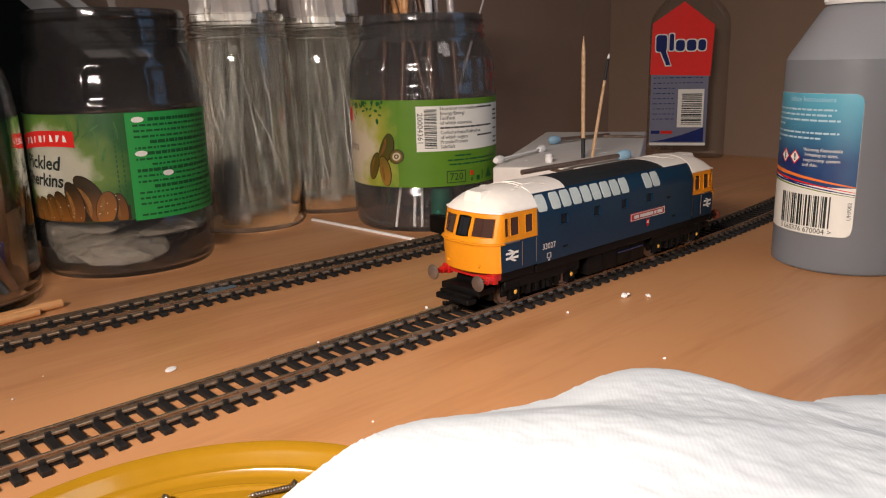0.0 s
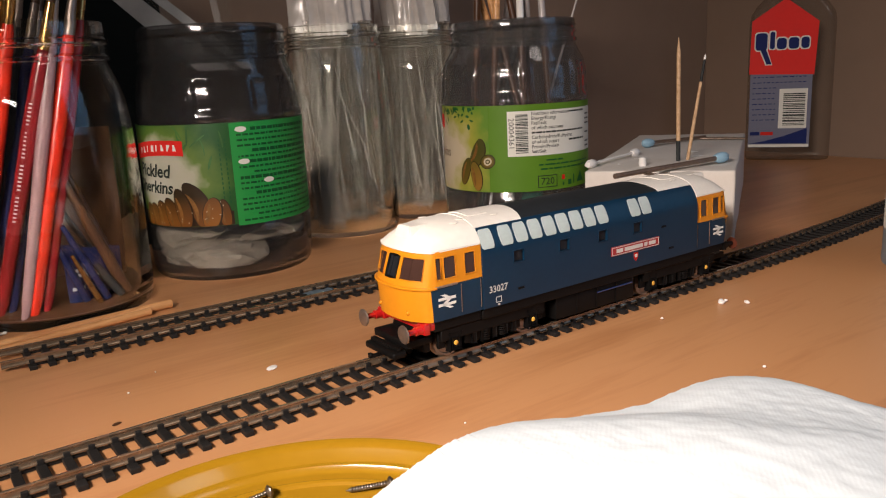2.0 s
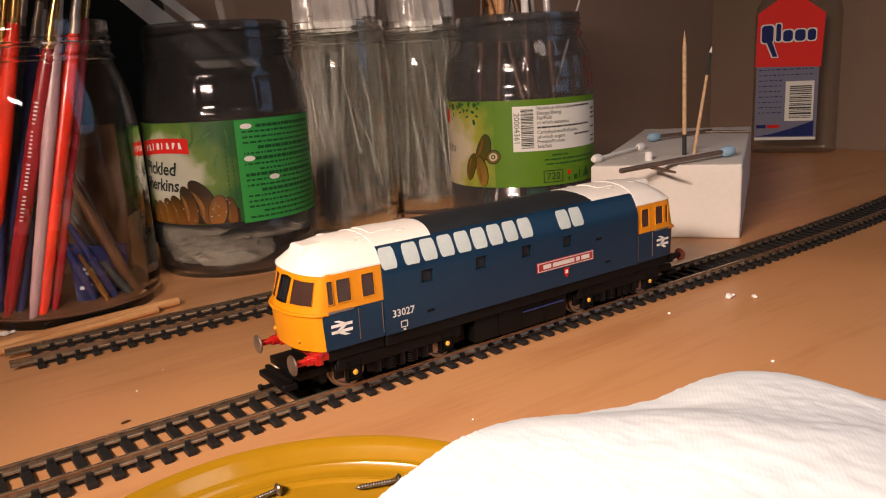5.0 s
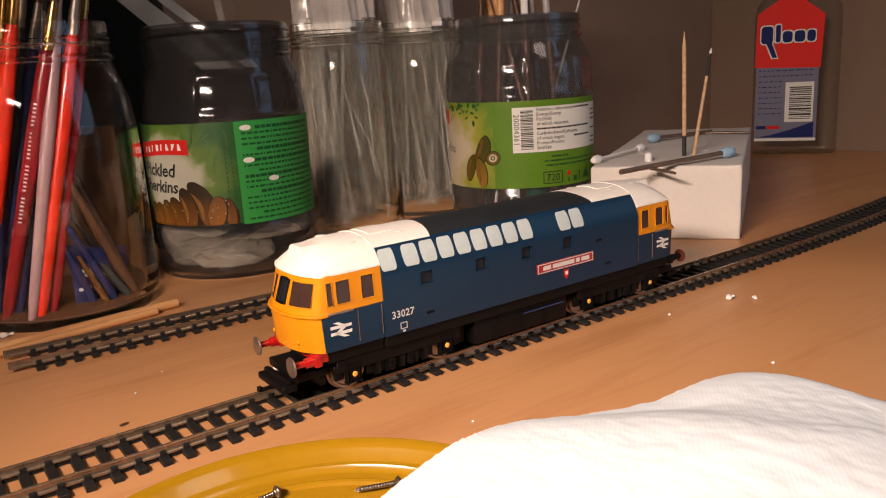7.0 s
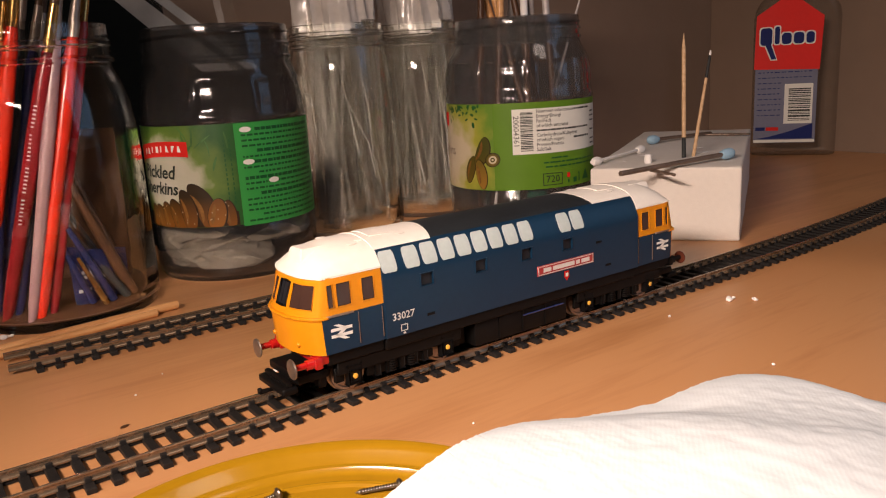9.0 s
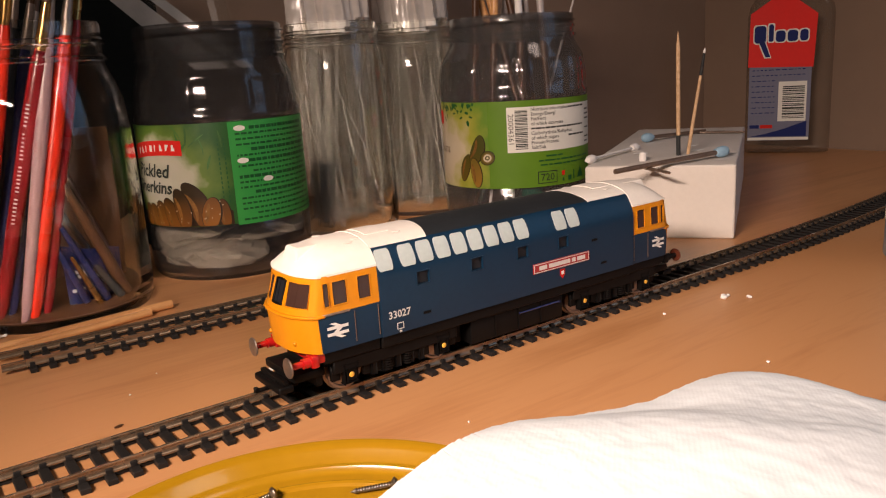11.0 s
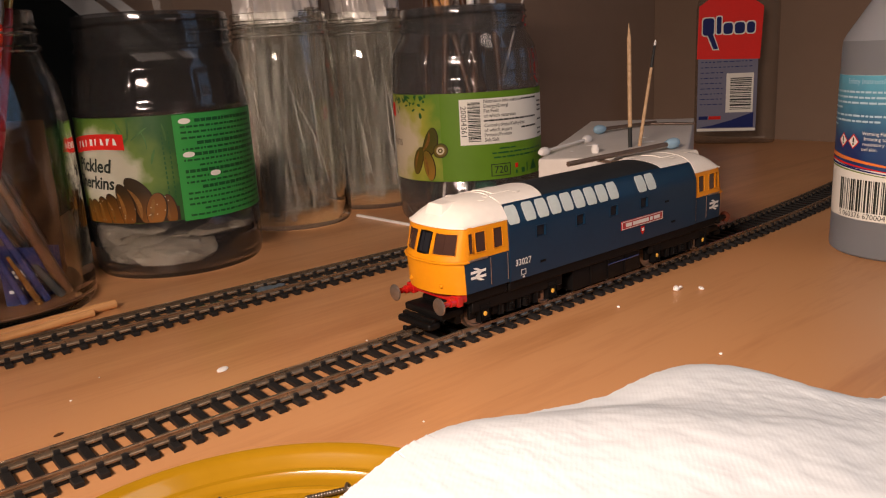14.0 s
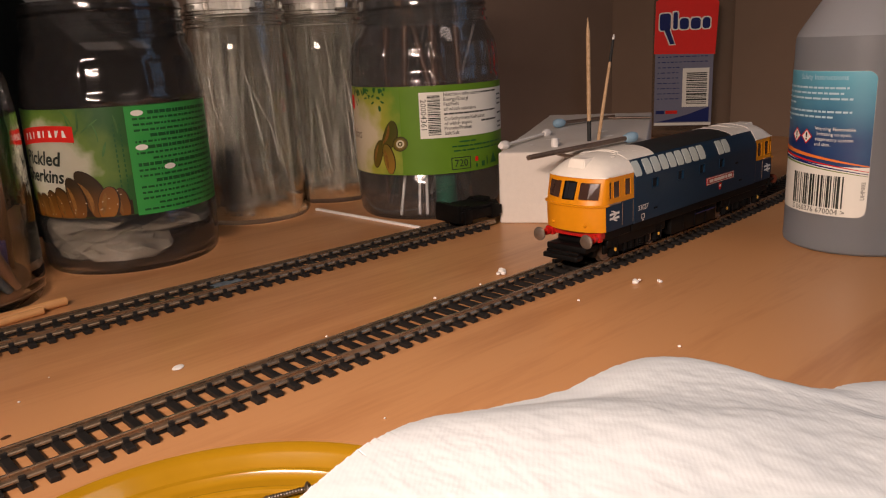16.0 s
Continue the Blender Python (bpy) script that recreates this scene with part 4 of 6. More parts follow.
def vessel(parent, outer, wall, floor, material, name="glass", panels=None):
    bm = bmesh.new()
    lathe(bm, jar_profile(outer, wall, floor), 192 if panels else 96)
    if panels:
        # moulded panels pressed into the shoulder: how many, from and to which height, how deep, turned by
        count, z0, z1, depth, turn = panels
        for v in bm.verts:
            r = math.hypot(v.co.x, v.co.y)
            if r > 30 and z0 < v.co.z < z1:
                u = ((math.atan2(v.co.y, v.co.x) - turn) / (2 * math.pi) * count) % 1.0
                k = min(1.0, max(0.0, (0.43 - abs(u - 0.5)) / 0.045))
                k *= min(1.0, (v.co.z - z0) / 1.6, (z1 - v.co.z) / 1.6)
                v.co.x *= 1 - depth * k / r
                v.co.y *= 1 - depth * k / r
    ob = part(name, bm, material, parent)
    ob.visible_shadow = False
    return ob


def screw_thread(parent, r, z, material):
    bm = bmesh.new()
    seg, turns = 90, 1.25
    pts = [((r + 0.1) * math.cos(a), (r + 0.1) * math.sin(a), z + 6.0 * a / (2 * math.pi * turns)) for a in lin(0, 2 * math.pi * turns, seg)]
    rods(bm, pts, [0.75] * seg, 8)
    part("screw_thread", bm, material, parent)


def neck_sleeve(parent, r, z, material):
    """The doubled plastic of a moulded neck."""
    bm = bmesh.new()
    lathe(bm, ((r, z), (r, 138.4), (r - 1.0, 138.6), (r - 1.0, z - 0.4), (r, z)), 72)
    part("neck_sleeve", bm, material, parent, "thick dark neck").visible_shadow = False


def label_patch(parent, name, flat, r, face, lift, material, label=""):
    """A printed shape, drawn flat, laid round the jar."""
    wrap(flat, r + lift, face)
    return part(name, flat, material, parent, label, smooth=True)


def bars(bm, x0, x1, z, h, rnd, gap=0.9, words=(2.0, 8.0)):
    """A line of unreadable print as a run of short bars."""
    x = x0
    while x < x1 - 1:
        w = min(rnd.uniform(*words), x1 - x)
        rect(bm, x, x + w, z - h / 2, z + h / 2)
        x += w + gap


def barcode(bm, x0, x1, z0, z1, rnd, upright=True):
    p, end = (x0, x1) if upright else (z0, z1)
    while p < end - 0.4:
        w = rnd.choice((0.28, 0.28, 0.5, 0.75))
        if upright:
            poly(bm, ((p, z0), (min(p + w, end), z0), (min(p + w, end), z1), (p, z1)))
        else:
            rect(bm, x0, x1, p, min(p + w, end))
        p += w + rnd.choice((0.3, 0.3, 0.55))


SMOKE_OUT = ((42, 0.0), (45.2, 0.6), (46.8, 3), (47.6, 8), (47.6, 34), (47.2, 34.6), (47.2, 88), (47.8, 89), (47.8, 92), (47.8, 94), (47.7, 97), (47.3, 102), (46.6, 106), (45.8, 109.5),
             (45.2, 111), (44.4, 113), (43.2, 116), (41.8, 119.5), (41.4, 121), (42.6, 121.6), (42.6, 123), (41.4, 124), (41.4, 128), (42.2, 128.6), (42.2, 130), (41.4, 130.8),
             (41.4, 138.5), (41.1, 140), (40.5, 140.5))


def crumple(parent, r, z0, z1, seed, n=7):
    rnd = random.Random(seed)
    for i in range(n):
        bm = bmesh.new()
        bmesh.ops.create_icosphere(bm, subdivisions=3, radius=1.0)
        a, d = rnd.uniform(0, 6.28), rnd.uniform(0.2, 0.62) * r
        c = Vector((d * math.cos(a), d * math.sin(a), rnd.uniform(z0, z1)))
        k = rnd.uniform(0.45, 0.6) * r
        for v in bm.verts:
            q = v.co.copy()
            s = 1 + 0.6 * noise.noise(q * 1.5 + Vector((seed, i, 0))) + 0.5 * (0.4 - abs(noise.noise(q * 2.6 + Vector((i, seed, 3)))))
            v.co = c + Vector((q.x * k * s, q.y * k * s, q.z * k * 0.30 * s))
            h = math.hypot(v.co.x, v.co.y)
            if h > r - 1:
                v.co.x *= (r - 1) / h
                v.co.y *= (r - 1) / h
            v.co.z = max(v.co.z, 3.2)
        part("crumpled_film", bm, M["crumpled"], parent, smooth=False)


def strip(bm, p0, p1, w, facing_a, twist=0.0, bend=0.0, n=8):
    """A thin bent strip from p0 to p1, w wide."""
    p0, p1 = Vector(p0), Vector(p1)
    side = Vector((math.cos(facing_a), math.sin(facing_a), 0))
    out = Vector((-side.y, side.x, 0))

    def f(u, v):
        s = side.copy()
        s.rotate(Euler((0, 0, twist * u)))
        return p0.lerp(p1, u) + s * (w * (v - 0.5)) + out * (bend * math.sin(math.pi * u))

    grid(bm, f, lin(0, 1, n), lin(0, 1, 3))


def gherkins(parent, r, face, spec, floor=31.0):
    """Printed gherkins: each a dark rim, its own colour and a paler streak."""
    for k, (x, z, a, b, t, bend, m) in enumerate(spec):
        ux, uz = -math.sin(t), math.cos(t)
        for n, (grow, thin, off, mm) in enumerate(((1.0, 1.0, 0.0, "gherkin_edge"), (0.96, 0.89, 0.05, m), (0.62, 0.20, 0.42, "gherkin_light"))):
            bm = bmesh.new()
            ellipse(bm, x + ux * off * b, z + uz * off * b, a * grow, b * thin, t, 26, bend)
            for v in bm.verts:
                v.co.y = max(v.co.y, floor)
            label_patch(parent, "gherkin_picture", bm, r, face, 0.35 + 0.05 * k + 0.014 * n, M[mm], "printed gherkin" if n == 1 else "")


def words_on(parent, text, size, x0, z, r, face, material, bold=0.0):
    bm = flat_text(text, size, bold)
    left = min(v.co.x for v in bm.verts)
    move(bm, Matrix.Translation((x0 - left, z, 0)))
    return label_patch(parent, "print_line", bm, r, face, 0.45, material)


def gherkin_jar():
    x, y = 17.5, 221.5
    j = thing("gherkin_jar", "smoked plastic jar with green pickled gherkins label, holding crumpled film", "jar", at_mm(x, y))
    f, r = facing(x, y) - 0.045, 47.5
    body = vessel(j, SMOKE_OUT, 1.3, 3.0, M["smoke"], "jar_body", (9, 92.5, 111.0, 1.1, f - 0.30))
    screw_thread(body, 41.6, 132, M["smoke"])
    neck_sleeve(j, 39.6, 120, M["smoke"])
    bm = bmesh.new()
    rect(bm, -78, 76, 32.0, 88.0)
    lab = label_patch(j, "label", bm, r, f, 0.15, M["burst"], "green printed paper label")
    bm = bmesh.new()
    rect(bm, 6.0, 75.8, 31.2, 87.6)
    label_patch(lab, "text_panel", bm, r, f, 0.3, M["green"], "bright green text panel")
    bm = bmesh.new()
    rect(bm, -66, 4.0, 32.2, 40.0)
    label_patch(lab, "gherkin_shadow", bm, r, f, 0.3, M["gherkin_edge"], "dark ground between the printed gherkins")
    rnd = random.Random(12)
    for k in range(9):
        bm = bmesh.new()
        cx, cz, n = rnd.uniform(-24, 2), rnd.uniform(66, 86), rnd.uniform(3.5, 7)
        ellipse(bm, cx, cz, n, rnd.uniform(0.35, 0.8), rnd.uniform(0.6, 2.2), 12, rnd.uniform(-0.8, 0.8))
        for v in bm.verts:
            v.co.y = min(v.co.y, 87.6)
        label_patch(lab, "dill_print", bm, r, f, 0.32, M["green2"])
    bm = bmesh.new()
    grid(bm, lambda u, v: (u, v + 71.5 + 0.05 * (u + 40) - 0.0035 * (u + 40) ** 2, 0), lin(-62, -20, 16), (0.0, 8.2))
    ban = label_patch(lab, "banner", bm, r, f, 0.4, M["labelred"], "red banner")
    bm = bmesh.new()
    for i in range(8):
        u = -55 + i * 4.1
        z = 74.0 + 0.05 * (u + 40) - 0.0035 * (u + 40) ** 2
        poly(bm, ((u, z), (u + 0.9 + 1.4 * (i % 2), z - 0.1), (u + 1.4 + 1.2 * (i % 3 == 0), z + 3.3), (u + 0.3, z + 3.4)))
    label_patch(ban, "banner_mark", bm, r, f, 0.5, M["paper"])
    for word, cx, cz, size in (("Pickled", -44, 63.0, 10.2), ("Gherkins", -46.5, 54.0, 9.6)):
        bm = flat_text(word, size, 0.22)
        move(bm, Matrix.Translation((cx, cz, 0)) @ Matrix.Rotation(-0.04, 4, "Z"))
        for v in bm.verts:
            v.co.x += 0.18 * (v.co.y - cz)
        label_patch(lab, "lettering", bm, r, f, 0.45, M["ink"], "black lettering")
    gherkins(lab, r, f, ((-52, 37.5, 7.5, 4.2, 1.7, 0.5, "gherkin"), (-45, 37.5, 8, 4.6, 1.9, 0.5, "gherkin"), (-0.5, 38.5, 8.5, 3.6, 1.7, 0.0, "gherkin"),
                         (-38.5, 38.0, 9, 4.8, 1.75, 0.5, "gherkin"), (-31.0, 38.5, 10.5, 5.0, 1.85, 0.8, "gherkin"), (-14.5, 44.5, 14.0, 6.2, 1.95, 2.4, "gherkin"),
                         (-23.5, 41.5, 12.5, 5.2, 1.75, 1.2, "gherkin"), (-7.5, 38.8, 9.5, 5.6, 1.35, 0.0, "gherkin2")), 32.2)
    rnd = random.Random(21)
    for k in range(22):
        bm = bmesh.new()
        ellipse(bm, rnd.uniform(-50, -1), rnd.uniform(33.5, 47), 0.35, 0.3, 0.0, 6)
        label_patch(lab, "brine_drop", bm, r, f, 0.95, M["cream"])
    rnd = random.Random(3)
    for row in range(18):
        z = 84.0 - row * 2.95
        bm = bmesh.new()
        x0 = 9.5 if row % 4 else 17.5
        heavy = row in (0, 4, 6, 9, 12)
        bars(bm, x0, rnd.uniform(60, 74), z, 1.75 if heavy else 1.1, rnd, 0.5 if heavy else 0.75, (1.4, 4.5) if heavy else (0.8, 3.6))
        label_patch(lab, "print_line", bm, r, f, 0.42, M["inkgreen"])
    for cx, cz in ((12.2, 84.0), (12.4, 66.4), (26, 55.0)):
        bm = bmesh.new()
        ellipse(bm, cx, cz, 3.2, 1.5, 0.0, 18)
        label_patch(lab, "oval_mark", bm, r, f, 0.48, M["paper"])
    bm = bmesh.new()
    for k in range(2):
        for i in range(14):
            rect(bm, -0.5 + k * 3.2, 0.2 + k * 3.2, 78 - i * 2.6, 79.6 - i * 2.6)
    label_patch(lab, "side_print", bm, r, f, 0.4, M["inkgreen"])
    crumple(j, 45.6, 10, 26, 11, 9)
    fx, fy = math.cos(f), math.sin(f)
    for s0, w, tall, m in ((-30, 10, 190, "greystrip"), (-21, 11, 184, "greystrip"), (-12, 9, 188, "film"), (-5, 8, 182, "greystrip"), (4, 4, 186, "palefilm"), (10, 7, 176, "film")):
        bm = bmesh.new()
        lo, hi = (s0 + 25, s0 - 50) if s0 < 0 else (s0 + 4, s0 - 5)
        strip(bm, (-lo * fy - 12 * fx, lo * fx - 12 * fy, 116), (-hi * fy - 6 * fx, hi * fx - 6 * fy, tall), w, f + math.pi / 2, 0.1, 1.5, 10)
        part("plastic_strip", bm, M[m], j, smooth=True)
    return j


def relish_jar():
    x, y = 210.5, 175.8
    j = thing("brush_jar", "dark plastic gherkin jar with lime green label, holding paint brushes", "jar", at_mm(x, y))
    f = facing(x, y)
    out = ((43, 0), (46.4, 0.8), (48.6, 4), (49.6, 10), (50.0, 16), (50.0, 27), (49.6, 27.6), (49.6, 86), (50.1, 87), (50.1, 90), (50.1, 92), (50.1, 97), (50.0, 102), (49.4, 107),
           (48.6, 110), (47.8, 112), (46.4, 115), (44.6, 118), (42.2, 122.5), (41.8, 124), (43.0, 124.8), (43.0, 126.5), (41.6, 127.5), (41.6, 130), (42.6, 130.6), (42.6, 132), (41.6, 133), (41.6, 138), (41.2, 139.2), (40.6, 139.4))
    r = 49.8
    body = vessel(j, out, 1.3, 3.0, M["smoke_thin"], "jar_body", (8, 90.5, 112.0, 1.5, f - 0.62))
    screw_thread(body, 41.8, 131, M["smoke_thin"])
    neck_sleeve(j, 39.9, 122, M["smoke_thin"])
    bm = bmesh.new()
    rect(bm, -78, 77, 30.6, 86.0)
    lab = label_patch(j, "label", bm, r, f, 0.15, M["lime"], "lime green printed label")
    bm = bmesh.new()
    grid(bm, lambda u, v: (-77.5 + u * 60, 30.8 + 55.0 * v, 0), lin(0, 1, 16), lin(0, 1, 14))
    label_patch(lab, "cream_field", bm, r, f, 0.3, M["cream_burst"], "cream part of the label fading to green")
    rnd = random.Random(8)
    bm = bmesh.new()
    for i in range(34):
        ellipse(bm, rnd.uniform(-62, -28), 85.4 - abs(rnd.gauss(0, 5)), rnd.uniform(0.8, 2.4), rnd.uniform(0.5, 1.2), rnd.uniform(0, 3), 8)
    for v in bm.verts:
        v.co.y = min(v.co.y, 85.8)
    label_patch(lab, "dill_print", bm, r, f, 0.36, M["inkgreen"], "dark green dill print")
    bm = bmesh.new()
    rect(bm, -74, -62.5, 71.5, 80.5)
    label_patch(lab, "red_tab", bm, r, f, 0.4, M["labelred"])
    bm = flat_text("Gherkins", 9)
    move(bm, Matrix.Translation((-69, 56, 0)) @ Matrix.Rotation(-0.03, 4, "Z"))
    label_patch(lab, "lettering", bm, r, f, 0.42, M["bbrown"], "brown lettering")
    gherkins(lab, r, f, ((-36, 44, 9.5, 4.0, 1.25, -0.6, "olive_gherkin"), (-25.5, 55, 10.5, 5.2, 1.15, 1.4, "olive_gherkin"), (-27, 41, 10, 4.4, 1.75, 0.5, "tan_gherkin")))
    for n, (q, m) in enumerate(((5.4, "gherkin_edge"), (5.0, "olive_gherkin"), (4.0, "tan_gherkin"), (2.9, "cream"), (1.7, "olive_gherkin"), (0.8, "cream"))):
        bm = bmesh.new()
        ellipse(bm, -18.6, 50.6, q, q * 0.86, 0.35, 24)
        label_patch(lab, "gherkin_slice", bm, r, f, 0.62 + 0.014 * n, M[m], "printed gherkin slice" if n == 1 else "")
    bm = bmesh.new()
    rect(bm, -5, 70, 53.5, 82.0)
    white = label_patch(lab, "nutrition_panel", bm, r, f, 0.35, M["paper"], "white nutrition panel")
    bm = bmesh.new()
    barcode(bm, 0.2, 8.2, 55.5, 80.5, rnd, False)
    label_patch(white, "barcode", bm, r, f, 0.45, M["ink"])
    bm = flat_text("20004361", 5.0)
    move(bm, Matrix.Translation((-2.6, 68, 0)) @ Matrix.Rotation(-math.pi / 2, 4, "Z"))
    label_patch(white, "barcode_number", bm, r, f, 0.45, M["ink"])
    table = ("Nutrition information", "Energy/Energi", "Fat/Fedt", "of which saturates", "", "Carbohydrate/Kulhydrat", "of which sugars", "Protein/Protein", "Salt/Salt")
    for row, text in enumerate(table):
        z = 80.2 - row * 3.0
        if text:
            words_on(white, text, 3.1, 10.5, z, r, f, M["ink"], 0.03)
        bm = bmesh.new()
        if row in (0, 4, 6):
            bars(bm, 10.5 if row == 4 else 38, 55, z, 1.1, rnd, 0.5, (1.5, 4.0))
        else:
            bars(bm, 58, 66, z, 1.0, rnd, 0.4, (2.0, 3.0))
        label_patch(white, "print_value", bm, r, f, 0.45, M["ink"])
    for row, (a, b) in enumerate(((20, 34), (15, 62), (16, 58))):
        bm = bmesh.new()
        bars(bm, a, b, 50.2 - row * 2.8, 0.9, rnd)
        label_patch(lab, "print_line", bm, r, f, 0.4, M["inkgreen"])
    bm = bmesh.new()
    for a, b, c, d in ((14, 27.8, 40.0, 40.5), (14, 27.8, 32.6, 33.1), (14, 14.5, 32.6, 40.5), (27.3, 27.8, 32.6, 40.5)):
        rect(bm, a, b, c, d)
    label_patch(lab, "size_box", bm, r, f, 0.4, M["ink"])
    bm = flat_text("720", 6.6)
    move(bm, Matrix.Translation((20.9, 36.4, 0)))
    label_patch(lab, "size_number", bm, r, f, 0.4, M["ink"], "black size number")
    bm = bmesh.new()
    rect(bm, 31.5, 34, 36.6, 39.6)
    label_patch(lab, "red_mark", bm, r, f, 0.4, M["labelred"])
    bm = bmesh.new()
    rect(bm, 32.1, 33.4, 32.8, 35)
    rect(bm, 37, 40, 32.8, 36)
    rect(bm, 42, 43, 33, 39)
    poly(bm, ((46, 33.5), (54, 33.5), (50, 40.5)))
    label_patch(lab, "disposal_mark", bm, r, f, 0.4, M["inkgreen"])
    # contents: brush handles, white rods and a small green vial
    cols = ("dowel", "bbrown", "dowel", "stick", "dowel", "bbrown", "bwhite", "cotton", "bwhite", "bluetip", "bwhite")
    for k, c in enumerate(cols):
        a = k * 2.4
        bm = bmesh.new()
        bx, by = 30 * math.cos(a), 30 * math.sin(a)
        tx, ty = -26 + 4.4 * k, 10 * math.sin(k * 1.9)
        ux, uy = math.cos(f + math.pi / 2), math.sin(f + math.pi / 2)
        top = (tx * ux + ty * uy, tx * uy - ty * ux, 172 + 8 * math.sin(k * 2.1))
        p0 = Vector((bx, by, 4.5))
        p1 = Vector(top)
        # Lower handle coloured darker to imitate its dimming inside the smoked jar.
        rods(bm, [p0, p0.lerp(p1, 0.3), p0.lerp(p1, 0.78)], [1.2, 2.0, 2.4], 12)
        hd = part("brush_handle", bm, M["bbrown" if k % 3 else "charcoal"], j)
        bm = bmesh.new()
        rods(bm, [p0.lerp(p1, 0.775), p0.lerp(p1, 0.9), p1], [2.5, 2.3, 1.7], 12)
        part("handle_tip", bm, M[c], hd, "handle end above the rim, left in its undimmed colour")
    bm = bmesh.new()
    lean = Vector((52 * math.cos(f + 1.75), 52 * math.sin(f + 1.75), 176))
    rod(bm, (-20 * math.cos(f), -20 * math.sin(f), 5), lean, 1.1, 0.7)
    part("thin_rod", bm, M["bwhite"], j, "thin pale rod leaning out")
    bm = bmesh.new()
    fx, fy = math.cos(f), math.sin(f)
    rod(bm, (36 * fx - 10 * -fy * -1, 36 * fy - 10 * fx * -1, 4), (36 * fx - 10 * -fy * -1, 36 * fy - 10 * fx * -1, 29), 7.0, 7.0, 24)
    part("green_vial", bm, M["darkgreen"], j, "small dark green vial")
    for k, (s0, s1) in enumerate(((-8, -6), (-20, -13), (-3, -2))):
        bm = bmesh.new()
        rod(bm, (40 * fx - s0 * fy, 40 * fy + s0 * fx, 4), (34 * fx - s1 * fy, 34 * fy + s1 * fx, 52), 0.9, 0.9, 8)
        part("white_rod", bm, M["cotton"], j)
    return j


def preserve_jar(x, y, seed, label):
    j = thing("glass_jar", label, "jar", at_mm(x, y), "tall glass jars of plastic strips")
    out = ((33, 0), (36.5, 0.8), (38.6, 4), (38.9, 10), (37.8, 45), (36.4, 85), (35.2, 108), (33.9, 120), (32.6, 126), (32.4, 127), (33.8, 127.8), (33.8, 129.4),
           (32.2, 130.6), (32.2, 135), (33.4, 135.6), (33.4, 137), (32.0, 138), (32.0, 142), (31.4, 142.6))
    body = vessel(j, out, 2.0, 4.0, M["clear"], "jar_body")
    screw_thread(body, 32.4, 131, M["clear"])
    rnd = random.Random(seed)
    for k in range(5):
        a, b = rnd.uniform(0, 6.28), rnd.uniform(0, 6.28)
        ra, rb = rnd.uniform(0.4, 0.7) * 31, rnd.uniform(0.1, 0.6) * 31
        p0, p1 = (ra * math.cos(a), ra * math.sin(a), 5), (rb * math.cos(b), rb * math.sin(b), rnd.uniform(100, 138))
        bm = bmesh.new()
        strip(bm, p0, p1, rnd.uniform(5, 12), rnd.uniform(0, 3.1), rnd.uniform(-0.9, 0.9), rnd.uniform(-7, 7), 18)
        part("plastic_strip", bm, M["film"], j)
    # a soft clear bag stands rolled up in the jar and rises past its lip
    for layer, (size, z0, z1, fold) in enumerate(((28.5, 12, 190, 5.0), (21.0, 6, 160, 7.0), (14.0, 6, 135, 6.0))):
        bm = bmesh.new()

        def bag(u, v):
            a = 2 * math.pi * u
            drift = a + 0.7 * v + layer
            q = Vector((math.cos(drift) * 2.4, math.sin(drift) * 2.4, v * 0.9 + seed + layer * 3))
            ridge = 1 - 2.2 * abs(noise.noise(q)) - 0.9 * abs(noise.noise(q * 2.3))
            rr = size + fold * (ridge - 0.6) + 0.5 * noise.noise(Vector((math.cos(a) * 9, math.sin(a) * 9, v * 22 + seed)))
            z = z0 + (z1 - z0) * v
            rr = min(rr, 30.5 if z < 150 else 36)
            return (rr * math.cos(a), rr * math.sin(a), z)

        grid(bm, bag, lin(0, 1, 181), lin(0, 1, 60))
        ob = part("clear_bag", bm, M["bag"] if layer == 0 else M["film"], j, "rolled clear plastic bag")
        # the bag is paler and less clear above the jar's lip
        ob.data.materials.append(M["bagtop"])
        for p in ob.data.polygons:
            p.material_index = 1 if p.center.z > (140 + 5 * math.sin(p.center.x * 120)) * MM else 0
    rnd = random.Random(seed)
    toward = facing(x, y)
    for k in range(15):
        # thin clear tubes standing crossed against the glass
        a = toward + rnd.uniform(-1.2, 1.2)
        b = a + rnd.uniform(-0.7, 0.5)
        bm = bmesh.new()
        p0 = Vector((31 * math.cos(a), 31 * math.sin(a), 6 + 3 * (k % 3)))
        p1 = Vector((28 * math.cos(b), 28 * math.sin(b), rnd.uniform(85, 150)))
        bow = Vector((math.cos(a), math.sin(a), 0)) * rnd.uniform(-2.5, 0.5)
        w = rnd.uniform(0.8, 2.6)
        rods(bm, [p0, p0.lerp(p1, 0.25) + bow * 0.7, p0.lerp(p1, 0.5) + bow, p0.lerp(p1, 0.75) + bow * 0.7, p1], [w] * 5, 12)
        part("clear_tube", bm, M["tubing"], j, "thin clear plastic tube").visible_shadow = False
    for k in range(13):
        a = toward + rnd.uniform(-0.6, 1.3)
        b = a - rnd.uniform(0.1, 0.8)
        bm = bmesh.new()
        lo, hi = rnd.uniform(5, 40), rnd.uniform(70, 134)
        p0 = Vector((29 * math.cos(a), 29 * math.sin(a), lo))
        p1 = Vector((27 * math.cos(b), 27 * math.sin(b), hi))
        side = Vector((rnd.uniform(-2, 2), rnd.uniform(-2, 2), 0))
        # Every third rod is thin and pale, imitating glints on the plastic.
        w = rnd.choice((0.6, 0.9, 1.4, 1.8)) if k % 3 else 0.5
